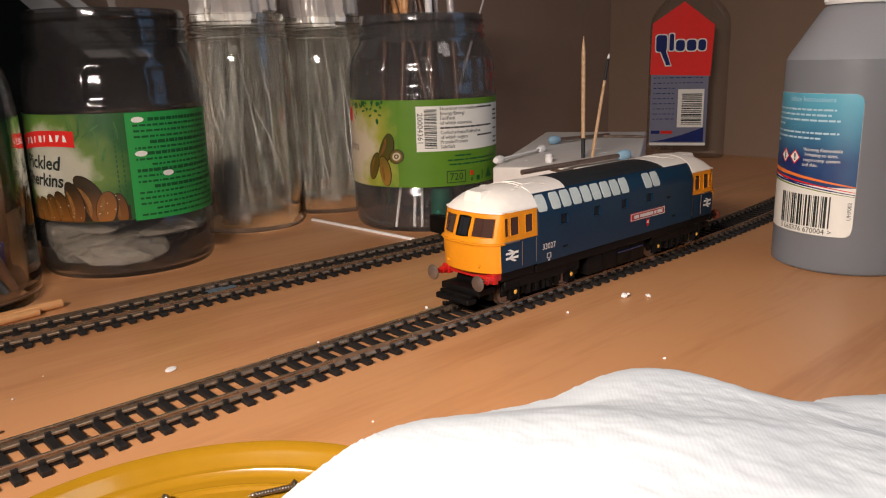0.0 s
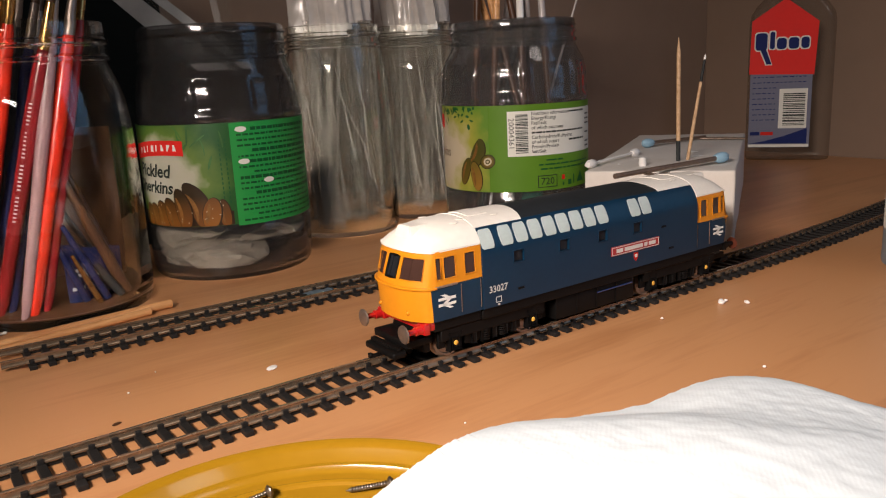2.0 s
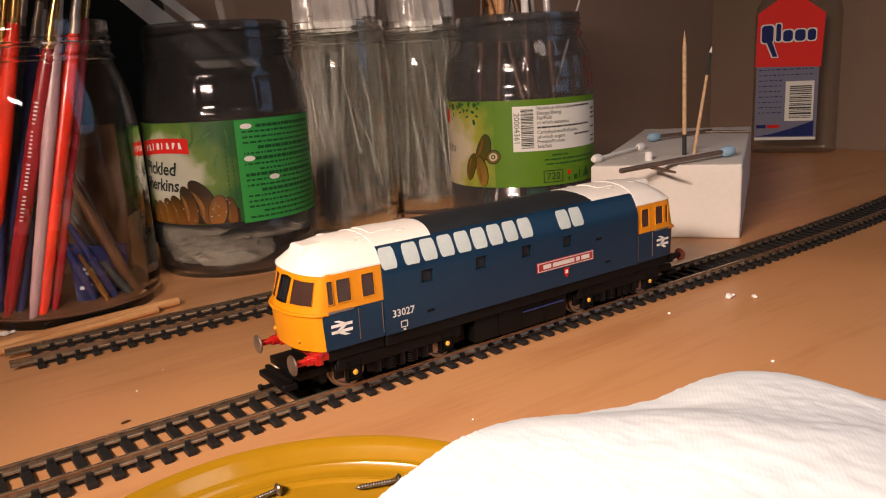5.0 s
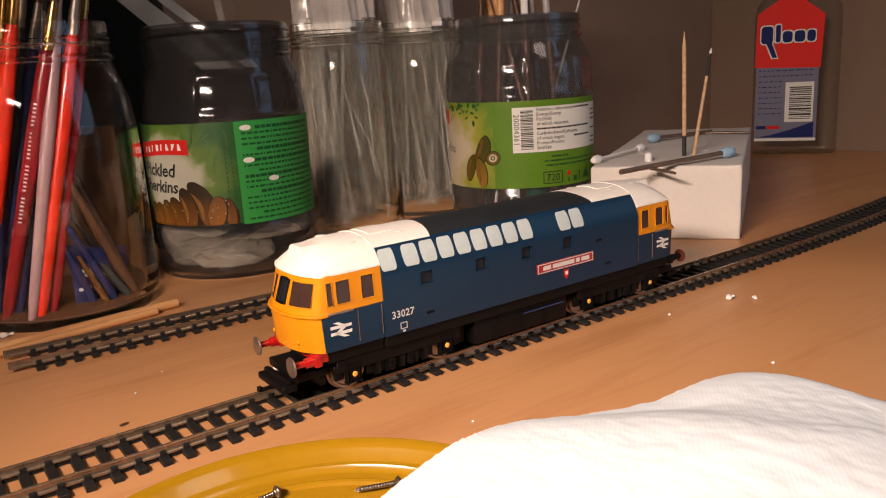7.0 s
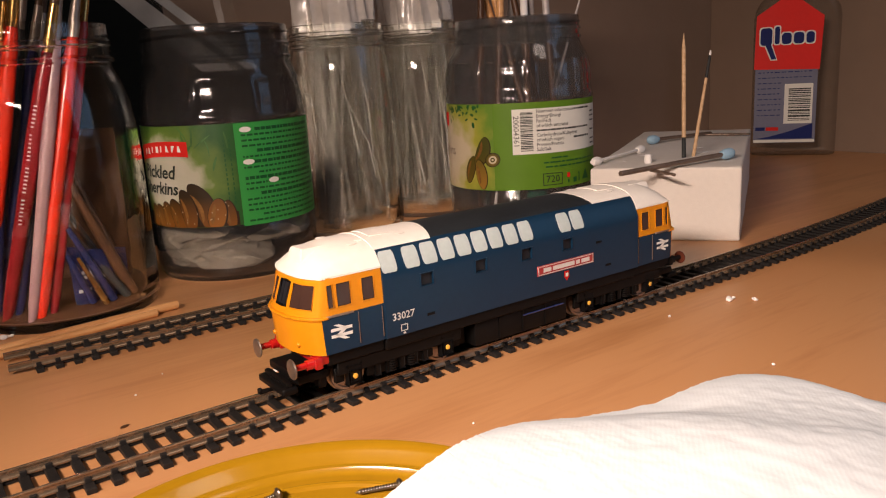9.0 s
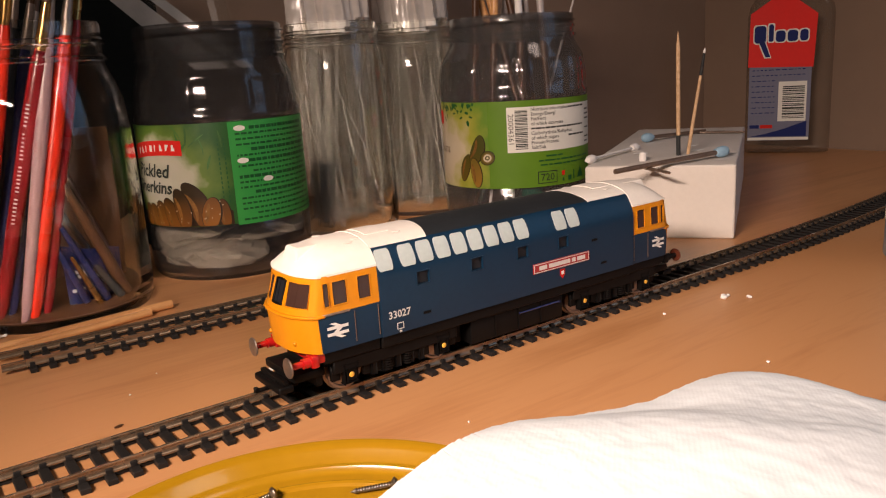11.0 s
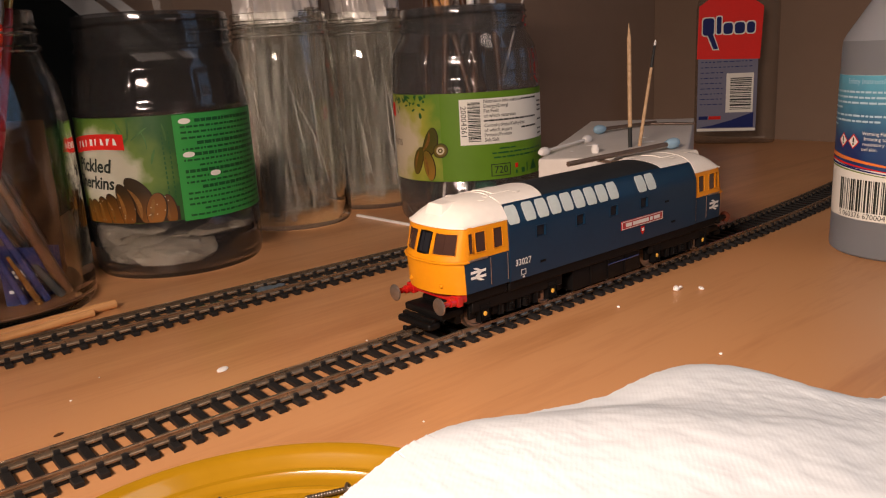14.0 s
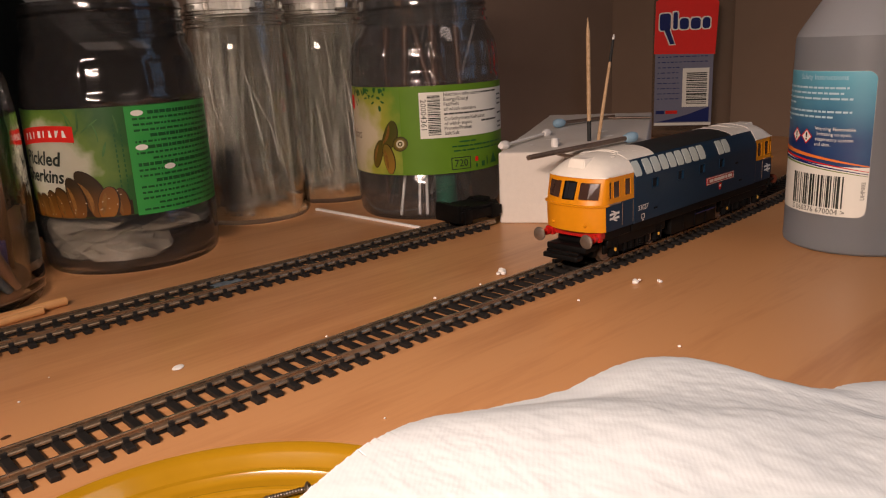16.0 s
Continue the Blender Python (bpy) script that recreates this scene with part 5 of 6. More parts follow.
        rods(bm, [p0, p0.lerp(p1, 0.3) + side, p0.lerp(p1, 0.7) - side, p1], [w * 0.6, w, w, w * 0.5], 8)
        part("clear_rod", bm, M["clear"] if k % 3 else M["palefilm"], j).visible_shadow = False
    return j


def brush(parent, p0, p1, colour, thick=3.0, seed=0, ferrule=True):
    """A paint brush standing handle down: p0 is the foot, p1 the ferrule's top."""
    p0, p1 = Vector(p0), Vector(p1)
    bm = bmesh.new()
    ks = (0, 0.05, 0.35, 0.6, 0.8, 0.86)
    rs = (0.5, 0.75, 0.85, 1.0, 0.85, 0.6)
    rods(bm, [p0.lerp(p1, k) for k in ks], [thick * q for q in rs], 16)
    h = part("brush_handle", bm, M[colour], parent)
    if ferrule:
        bm = bmesh.new()
        rods(bm, [p0.lerp(p1, k) for k in (0.85, 0.9, 1.0)], [thick * 0.62, thick * 0.66, thick * 0.5], 14)
        part("ferrule", bm, M["brass"] if seed % 2 else M["steel"], h, "bright metal ferrule")
        bm = bmesh.new()
        rods(bm, [p0.lerp(p1, k) for k in (0.99, 1.08, 1.16)], [thick * 0.48, thick * 0.55, thick * 0.1], 12)
        part("bristles", bm, M["bbrown"], h)


def paint_brush_jar():
    x, y = -86.0, 195.0
    j = thing("paint_brush_jar", "large clear glass jar crammed with red, white and blue paint brushes", "jar", at_mm(x, y))
    out = ((38, 0), (42, 0.8), (44.2, 5), (44.4, 12), (44.4, 78), (44.0, 92), (42.8, 104), (40.6, 113), (38.2, 119), (37.2, 122), (38.6, 123), (38.6, 124.5), (37.0, 126),
           (37.0, 130), (38.2, 131), (38.2, 132.5), (36.8, 134), (36.8, 140), (36.2, 141))
    body = vessel(j, out, 2.2, 5.0, M["clear"], "jar_body")
    screw_thread(body, 37.2, 126, M["clear"])
    f = facing(x, y)
    fx, fy = math.cos(f), math.sin(f)

    def at_view(s, d, z):
        """s across the jar, d towards the open side of the desk."""
        return (d * fx - s * fy, d * fy + s * fx, z)

    # colour, thickness, foot (across, towards), head (across, towards) at height 150
    spec = (("bred", 3.4, -14, 34, 25, 20), ("bdred", 3.0, -8.5, 32, 31, 12), ("bpink", 2.9, -18, 35, 17, 25), ("bdred", 3.7, -29, 26, 14, 28), ("bblue", 3.1, -24, 25, 18, 9),
            ("bred", 3.4, -38, 14, 1, 24), ("bblue", 3.2, -32, 14, 8, 3), ("bdred", 3.0, -39, 6, -6, 18), ("charcoal", 3.0, -36, 4, 4, -6), ("bred", 3.0, -40, -4, -12, 12),
            ("bbrown", 2.4, -26, -6, 10, -14), ("charcoal", 2.6, -34, -16, -8, -6), ("bblue", 2.4, -20, -14, -4, -12), ("stick", 2.0, -28, -22, -16, -18), ("charcoal", 2.8, -26, 8, -2, 8),
            ("stick", 2.2, -36, 20, -14, 22), ("bbrown", 2.2, -26, -18, -24, -10), ("bblue", 2.6, -33, 22, -8, 5), ("bdred", 2.4, -38, 10, -18, 2), ("stick", 2.0, -38, -12, -26, -4))
    for k, (c, t, s0, d0, s1, d1) in enumerate(spec):
        brush(j, at_view(s0 * 0.96, d0 * 0.96, 5.5), at_view(s1, d1, 156 + 8 * math.sin(k * 1.7)), c, t * 1.08, k)
    # white stamped print along a handle
    for s0, d0, s1, d1, t, k0, k1 in ((-29, 26, 14, 28, 3.7, 0.30, 0.66),):
        p0, p1 = Vector(at_view(s0 * 0.96, d0 * 0.96, 5.5)), Vector(at_view(s1, d1, 158))
        axis = (p1 - p0).normalized()
        out = Vector((fx, fy, 0))
        out = (out - axis * out.dot(axis)).normalized()
        m = Matrix((axis, out.cross(axis), out)).transposed().to_4x4()
        bm = bmesh.new()
        for n in range(30):
            if n % 8 != 7:
                k = k0 + (k1 - k0) * n / 30
                c = p0.lerp(p1, k) + out * t * 1.0
                box(bm, -0.32, 0.32, -0.75, 0.75, -0.08, 0.1, m=Matrix.Translation(c) @ m)
        part("handle_print", bm, M["decal_thin"], j, "white stamped print on a handle")
    # folded dark packet, and a brown sheet added for the jar's dim inside
    bm = bmesh.new()
    grid(bm, lambda u, v: at_view(2 + 27 * u, 27 - 13 * u * u + 1.5 * math.sin(9 * u + 4 * v), 6.5 + 30 * v - 7 * u * v), lin(0, 1, 20), lin(0, 1, 12))
    pk = solid(part("packet", bm, M["bblue"], j, "dark blue printed packet"), 0.3)
    bm = bmesh.new()
    for a, b, z in ((0.08, 0.30, 0.22), (0.36, 0.52, 0.26), (0.10, 0.6, 0.44), (0.15, 0.5, 0.52)):
        grid(bm, lambda u, v: at_view(2 + 27 * u, 27.6 - 13 * u * u + 1.5 * math.sin(9 * u + 4 * v), 6.5 + 30 * v - 7 * u * v), lin(a, b, 6), (z, z + 0.055))
    part("packet_print", bm, M["decal_thin"], pk, smooth=False)
    bm = bmesh.new()
    grid(bm, lambda u, v: at_view(-30 + 64 * u, -22 * math.sin(math.pi * (0.12 + 0.76 * u)) + 2 * math.sin(5 * v), 6 + 84 * v), lin(0, 1, 24), lin(0, 1, 10))
    solid(part("inner_shade_sheet", bm, M["bbrown"], j, "dark brown sheet added for the jar's dim inside"), 0.4)
    # Brown disc added to stand for shade on the jar's floor.
    bm = bmesh.new()
    lathe(bm, ((0, 5.3), (40.6, 5.3), (41.2, 6.0), (38, 6.6), (0, 6.4)), 48)
    part("floor_shade_disc", bm, M["bbrown"], j, "dark brown disc added to shade the jar's floor")
    # short broken handles lying against the glass
    for k, (s0, d0, z0, s1, d1, z1, c, t) in enumerate(((29, 20, 7, 8, 24, 66, "bbrown", 3.0), (19, 27, 7, 4, 28, 46, "bblue", 2.2), (15.5, 31, 7, 6, 32, 32, "brass", 1.5), (26, 24, 7, 6, 22, 40, "charcoal", 2.2),
                                                        (10, 28, 7, -2, 26, 44, "bblue", 2.0), (24, 6, 8, 4, 2, 52, "charcoal", 2.0), (30, -4, 7, 10, -20, 70, "bbrown", 2.0))):
        bm = bmesh.new()
        p0, p1 = Vector(at_view(s0, d0, z0)), Vector(at_view(s1, d1, z1))
        rods(bm, [p0, p0.lerp(p1, 0.5), p1], [t, t * 0.9, t * 0.6], 12)
        part("loose_handle", bm, M[c], j)
    return j


gherkin_jar()
relish_jar()
preserve_jar(118.3, 259.3, 4, "tall clear glass jar stuffed with clear plastic strips")
preserve_jar(195.9, 272.1, 9, "tall clear glass jar of plastic strips behind the brushes")
paint_brush_jar()

# dark card and a pale strip leaning behind the jars
bm = bmesh.new()
box(bm, -60, 96, -1.5, 1.5, 0, 215, 0.5, 1)
card = link_mesh("dark_card", bm, M["blackcard"])
card.matrix_basis = at_mm(-62, 306, 0, 14) @ pose(0, 0, 0, -5, 0, 0)
tagged(card, "sheet of dark card leaning on the wall behind the jars", "card")

# ---------------------------------------------------------------- foam block and what lies on it
BX0, BY0, BX1, BY1, BH = 199.0, 99.6, 250.0, 28.3, 44.6
bm = bmesh.new()
ang = math.atan2(BY1 - BY0, BX1 - BX0)
width = math.hypot(BX1 - BX0, BY1 - BY0)
deep = 229.0
box(bm, 0, width, 0, deep, 0, BH, 1.6, 3)
bmesh.ops.subdivide_edges(bm, edges=[e for e in bm.edges if e.calc_length() > 20], cuts=14, use_grid_fill=True)
for v in bm.verts:
    v.co.x += 0.07 * v.co.y
    v.co += Vector((noise.noise(v.co * 0.09), noise.noise(v.co * 0.09 + Vector((9, 0, 0))), noise.noise(v.co * 0.11 + Vector((0, 9, 0))) if v.co.z > 20 else 0)) * 0.35
block = link_mesh("foam_block", bm, M["foam"], True)
block.matrix_basis = pose(BX0 * MM, BY0 * MM, 0, 0, 0, math.degrees(ang))
tagged(block, "white expanded foam block used as a painting stand", "foam block")


def cocktail_stick(p0, p1, label, tip, ferrule):
    t = thing("cocktail_stick" if not ferrule else "fine_brush", label, "stick" if not ferrule else "brush", at_mm(*p0))
    d = Vector(p1) - Vector(p0)
    bm = bmesh.new()
    if ferrule:
        rods(bm, [d * k for k in (-0.08, 0.3, 0.75)], [1.1, 1.15, 0.95], 12)
        part("handle", bm, M["stick"], t)
        bm = bmesh.new()
        rods(bm, [d * k for k in (0.745, 0.95)], [1.0, 0.8], 12)
        part("grip", bm, M["charcoal"], t)
        bm = bmesh.new()
        rods(bm, [d * k for k in (0.945, 0.97, 1.0)], [0.8, 0.75, 0.15], 10)
        part("tip", bm, M["cotton"], t)
    else:
        rods(bm, [d * k for k in (-0.08, 0.17)], [1.35, 1.35], 12)
        part("painted_foot", bm, M["charcoal"], t)
        bm = bmesh.new()
        rods(bm, [d * k for k in (0.165, 0.3, 0.88, 1.0)], [1.35, 1.35, 1.3, 0.2], 12)
        part("shaft", bm, M["stick"], t)
    return t


cocktail_stick((268.7, 82.9, BH), (268.1, 83.8, 122.6), "pointed cocktail stick pushed into the foam block", True, False)
cocktail_stick((276.2, 81.1, BH), (282.2, 73.8, 111.7), "fine paint brush pushed into the foam block", True, True)


def swab(p0, p1, label, shaft, tip, both=False, r=1.1):
    t = thing("cotton_swab", label, "swab", at_mm(*p0))
    d = Vector(p1) - Vector(p0)
    bm = bmesh.new()
    rods(bm, [d * 0.0, d * 0.5, d], [r, r, r], 10)
    part("shaft", bm, M[shaft], t)
    n = d.normalized()
    for k, c in ((0, d * 0.0), (1, d)):
        if k == 0 and not both:
            continue
        bm = bmesh.new()
        q = n.to_track_quat("Z", "Y")
        lathe(bm, ((0, -5), (1.6, -4.6), (2.4, -2.5), (2.6, 0.5), (2.2, 2.8), (1.2, 4.2), (0, 4.6)), 16)
        big = 1.3 if tip == "bluetip" else 1.1
        for v in bm.verts:
            v.co = Vector((v.co.x * big, v.co.y * big, v.co.z * big))
        for v in bm.verts:
            v.co *= 1 + 0.08 * noise.noise(v.co * 0.8)
        move(bm, Matrix.Translation(c) @ q.to_matrix().to_4x4())
        part("cotton_tip", bm, M[tip], t)
    return t


swab((180.5, 59.2, 47.0), (272.0, 53.0, 48.4), "used cotton swab on a grey stem lying over the block edge", "tube", "bluetip", r=1.5)
swab((392, 150, 46.2), (318, 148, 48.4), "used blue cotton swab lying on the foam block", "tube", "bluetip", r=1.4)
swab((213, 107, 47.2), (275, 124, 47.2), "white cotton swab lying on the foam block", "cotton", "cotton", True, 0.9)
bm = bmesh.new()
lathe(bm, ((0, 0), (2.2, 0.2), (2.5, 2.5), (2.0, 5.5), (0, 6.4)), 14)
stub = link_mesh("swab_stub", bm, M["cotton"], True)
stub.matrix_basis = at_mm(237, 86, BH - 0.3)
tagged(stub, "cut-off white cotton swab tip standing on the foam", "swab")
bm = bmesh.new()
rod(bm, (4, 18, 0.6), (-1, -3, 0), 1.1, 0.8, 10)
peg = link_mesh("short_peg", bm, M["tube"], True)
peg.matrix_basis = at_mm(206, 44, 44.6)
tagged(peg, "short dark peg lying against the swab stem", "peg")
bm = bmesh.new()
rods(bm, [(0, 0, 0), (10, -18, 0), (16, -34, 0)], [1.0, 1.2, 0.8], 10)
twig = link_mesh("thin_brush", bm, M["tube"], True)
twig.matrix_basis = at_mm(382, 152, BH + 1.2)
tagged(twig, "thin dark brush lying at the back of the foam block", "brush")

for k, (u, v, w) in enumerate(((30, 58, 5.0), (62, 96, 4.2), (66, 70, 6.0), (60, 74, 3.0), (18, 30, 2.4), (46, 20, 2.0), (26, 150, 3.4))):
    bm = bmesh.new()
    bmesh.ops.create_icosphere(bm, subdivisions=2, radius=1.0)
    for q in bm.verts:
        q.co = Vector((q.co.x * w, q.co.y * w * 0.45, 0.3 + 0.3 * q.co.z)) * (1 + 0.3 * noise.noise(q.co * 2 + Vector((k, 0, 0))))
    chip = link_mesh("foam_chip", bm, M["cotton"], True)
    chip.matrix_basis = pose(BX0 * MM, BY0 * MM, 0, 0, 0, math.degrees(ang)) @ at_mm(u, v, BH + 0.1, 25 * k)
    tagged(chip, "flat white chip of foam on the block", "foam chip", "chips on the foam block")

# ---------------------------------------------------------------- black bogie on the siding
sb = thing("spare_bogie", "spare black model bogie frame standing on the siding", "model part", at_mm(181.5, 109.3, RAIL_TOP, FAR_TURN))
for s in (-1, 1):
    bm = bmesh.new()
    box(bm, -17, 17, s * 11 - 1, s * 11 + 1, 2.5, 8.5, 0.5, 2)
    for x in (-11.5, 11.5):
        box(bm, x - 3, x + 3, s * 11.6 - 1.2, s * 11.6 + 1.2, 1.0, 9.5, 0.7, 2)
    part("side_frame", bm, M["black"], sb)
bm = bmesh.new()
box(bm, -15, 15, -10.5, 10.5, 5.5, 10.5, 1.0, 2)
box(bm, -18, -14, -10.5, 10.5, 1.5, 12.5, 0.8, 2)
box(bm, 8, 14, -5, 5, 10, 13.0, 0.8, 2)
part("bogie_block", bm, M["black"], sb)
for x in (-11.5, 11.5):
    bm = bmesh.new()
    for s in (-1, 1):
        rod(bm, (x, s * 7.3, 5.9), (x, s * 9.9, 5.9), 5.9, 5.9, 24)
    rod(bm, (x, -9, 5.9), (x, 9, 5.9), 1, 1, 8)
    part("wheel_set", bm, M["black"], sb)

bm = bmesh.new()
box(bm, 0, 104, -1.2, 1.2, 0, 1.6, 0.3, 1)
wire = link_mesh("white_strip", bm, M["cotton"], True)
wire.matrix_basis = pose(0.1526, 0.2345, 0, 0, 0, math.degrees(math.atan2(132.1 - 234.5, 159.1 - 152.6)))
tagged(wire, "narrow white plastic strip lying on the desk", "plastic strip")

# small blue-grey scrap lying on the siding's sleepers between the rails
bm = bmesh.new()
grid(bm, lambda u, v: (15 * u + 1.5 * noise.noise(Vector((v * 3, 4, 1))), (v - 0.5) * (5.5 + 1.5 * math.sin(5 * u)) + noise.noise(Vector((u * 5, v, 2))),
                       0.35 * abs(noise.noise(Vector((u * 6, v * 2, 7))))), lin(0, 1, 24), lin(0, 1, 8))
scrap = solid(link_mesh("paper_scrap", bm, M["bluegrey"], True), 0.15)
scrap.matrix_basis = pose(12.5 * MM, 117.0 * MM, 1.95 * MM, 0, 0, FAR_TURN)
tagged(scrap, "small blue-grey scrap lying on the siding's sleepers", "scrap")

# wooden sticks beside the siding
for (x0, y0), (x1, y1), r, lab in (((-45.0, 152.0), (-215, 131), 2.2, "thin wooden dowel lying beside the track"), ((-57, 146.2), (-210, 122), 1.9, "thin wooden dowel lying against another")):
    bm = bmesh.new()
    L = math.hypot(x1 - x0, y1 - y0)
    rods(bm, [(0, 0, r), (L * 0.5, 0, r + 0.2), (L, 0, r)], [r, r * 1.03, r], 14)
    d = link_mesh("wooden_dowel", bm, M["dowel"], True)
    d.matrix_basis = at_mm(x0, y0, 0, math.degrees(math.atan2(y1 - y0, x1 - x0)))
    tagged(d, lab, "dowel")

# ---------------------------------------------------------------- spirit bottle


def spirit_bottle():
    x, y = 281.7, -80.4
    t = thing("spirit_bottle", "translucent white plastic spirit bottle with blue safety label, part full", "bottle", at_mm(x, y))
    f = math.atan2(-234.9 - y, -153.3 - x)
    out = [(0, 1.0), (29, 0.4), (33.6, 0.2), (34.9, 1.2), (35.2, 3.0), (35.0, 8), (35.0, 103), (34.7, 106), (33.6, 108.6), (20.6, 129), (19.2, 131), (18.0, 132), (15.5, 132.5), (15.5, 148), (0, 148)]
    bm = bmesh.new()
    lathe(bm, out, 96)
    body = part("bottle_body", bm, M["hdpe"], t)
    # above the spirit's level the plastic is empty and paler
    body.data.materials.append(M["hdpe_empty"])
    for p in body.data.polygons:
        p.material_index = 1 if p.center.z > 105.5 * MM else 0
    bm = bmesh.new()
    lathe(bm, [(0, 132.6), (18.6, 132.6), (18.8, 133.2), (18.8, 155), (18.0, 156.5), (0, 156.8)], 64)
    for i in range(60):
        a = 2 * math.pi * i / 60
        rod(bm, (18.8 * math.cos(a), 18.8 * math.sin(a), 134), (18.8 * math.cos(a), 18.8 * math.sin(a), 155), 0.35, 0.35, 6)
    part("screw_cap", bm, M["cap"], t, "white ribbed screw cap")
    r = 35.0

    def patch(parent, name, bm, lift, material, label=""):
        return label_patch(parent, name, bm, r, f, lift, M[material], label)

    bm = bmesh.new()
    def corner(u, lo, hi):
        """Height of the rounded label edge at u along the girth."""
        d = max(0.0, u - (3.6 - 4.5))
        k = 4.5 - math.sqrt(max(0.0, 4.5 ** 2 - d * d))
        return lo + k, hi - k

    us = lin(-60, -1.5, 24) + lin(-0.9, 3.6, 9)
    grid(bm, lambda u, v: (u, corner(u, 19.6, 90.0)[0] * (1 - v) + corner(u, 19.6, 90.0)[1] * v, 0), us, lin(0, 1, 5))
    lab = patch(t, "label", bm, 0.12, "paper", "white, blue and teal printed label")
    bm = bmesh.new()
    grid(bm, lambda u, v: (u, (50 - 5.5 * (u + 60) / 63.5 - 2.0 * math.sin(math.pi * (u + 60) / 63.5)) * (1 - v) + corner(u, 0, 89.9)[1] * v, 0), [min(max(u, -59.9), 3.5) for u in us], lin(0, 1, 6))
    patch(lab, "blue_field", bm, 0.2, "bluegrade", "teal to deep blue graded field")
    for k, (m, w, lift) in enumerate((("orange", 3.2, 0.3), ("labelred", 1.6, 0.32), ("navy", 1.8, 0.32), ("olive", 1.4, 0.3))):
        off = (0, 3.0, 4.6, 6.0)[k]
        bm = bmesh.new()
        grid(bm, lambda u, v: (u, 51.5 - off - 6.5 * ((u + 60) / 63.5) ** 1.6 * (1 - 0.06 * k) + (0.7 * (1 - v) - 0.5) * w * (1.15 - 0.9 * (u + 60) / 63.5), 0), lin(-59.9, 3.4, 26), (0, 1))
        patch(lab, "wave", bm, lift, m)
    rnd = random.Random(6)
    p = -36.0
    while p < -6.9:
        w = min(rnd.choice((0.35, 0.35, 0.7, 1.05, 1.3)), -6.5 - p)
        bm = bmesh.new()
        rect(bm, p, p + w, 23.6, 39.6)
        patch(lab, "bar", bm, 0.3, "ink")
        p += w + rnd.choice((0.35, 0.35, 0.7, 0.9))
    for body, size, cx, cz, m in (("5 060376 670004 >", 3.8, -20.6, 21.6, "ink"), ("Safety Instructions", 3.6, -22, 87.0, "paleblue"), ("Warning Flammable", 2.45, -13.6, 62.3, "paper"),
                                  ("Irritating to eyes,", 2.45, -13.9, 59.8, "paper"), ("respiratory system", 2.45, -13.7, 57.2, "paper"), ("and skin.", 2.45, -19.2, 54.7, "paper")):
        bm = flat_text(body, size)
        move(bm, Matrix.Translation((cx, cz, 0)))
        patch(lab, "lettering", bm, 0.34, m)
    for row in range(7):
        bm = bmesh.new()
        bars(bm, -52, (-8, -10, -6, -40, -6, -14, -44)[row], 82.0 - row * 2.6 - (1.0 if row > 3 else 0), 0.95, rnd, 0.6, (1.5, 5.0))
        patch(lab, "print_line", bm, 0.34, "paleblue")
    for cx in (-36.5, -28.6):
        bm = bmesh.new()
        poly(bm, ((cx - 3.8, 58), (cx, 54.2), (cx + 3.8, 58), (cx, 61.8)))
        dm = patch(lab, "hazard_diamond", bm, 0.32, "labelred", "red hazard diamond")
        bm = bmesh.new()
        poly(bm, ((cx - 3.0, 58), (cx, 55.0), (cx + 3.0, 58), (cx, 61.0)))
        patch(dm, "diamond_field", bm, 0.36, "paper")
        bm = bmesh.new()
        rect(bm, cx - 0.5, cx + 0.5, 57.6, 60.0)
        rect(bm, cx - 0.5, cx + 0.5, 56.2, 57.1)
        patch(dm, "hazard_mark", bm, 0.4, "ink")
    bm = flat_text("UHP002", 2.6)
    move(bm, Matrix.Translation((1.6, 33, 0)) @ Matrix.Rotation(math.pi / 2, 4, "Z"))
    patch(lab, "side_code", bm, 0.3, "ink")
    return t


spirit_bottle()

# ---------------------------------------------------------------- polish bottle by the corner


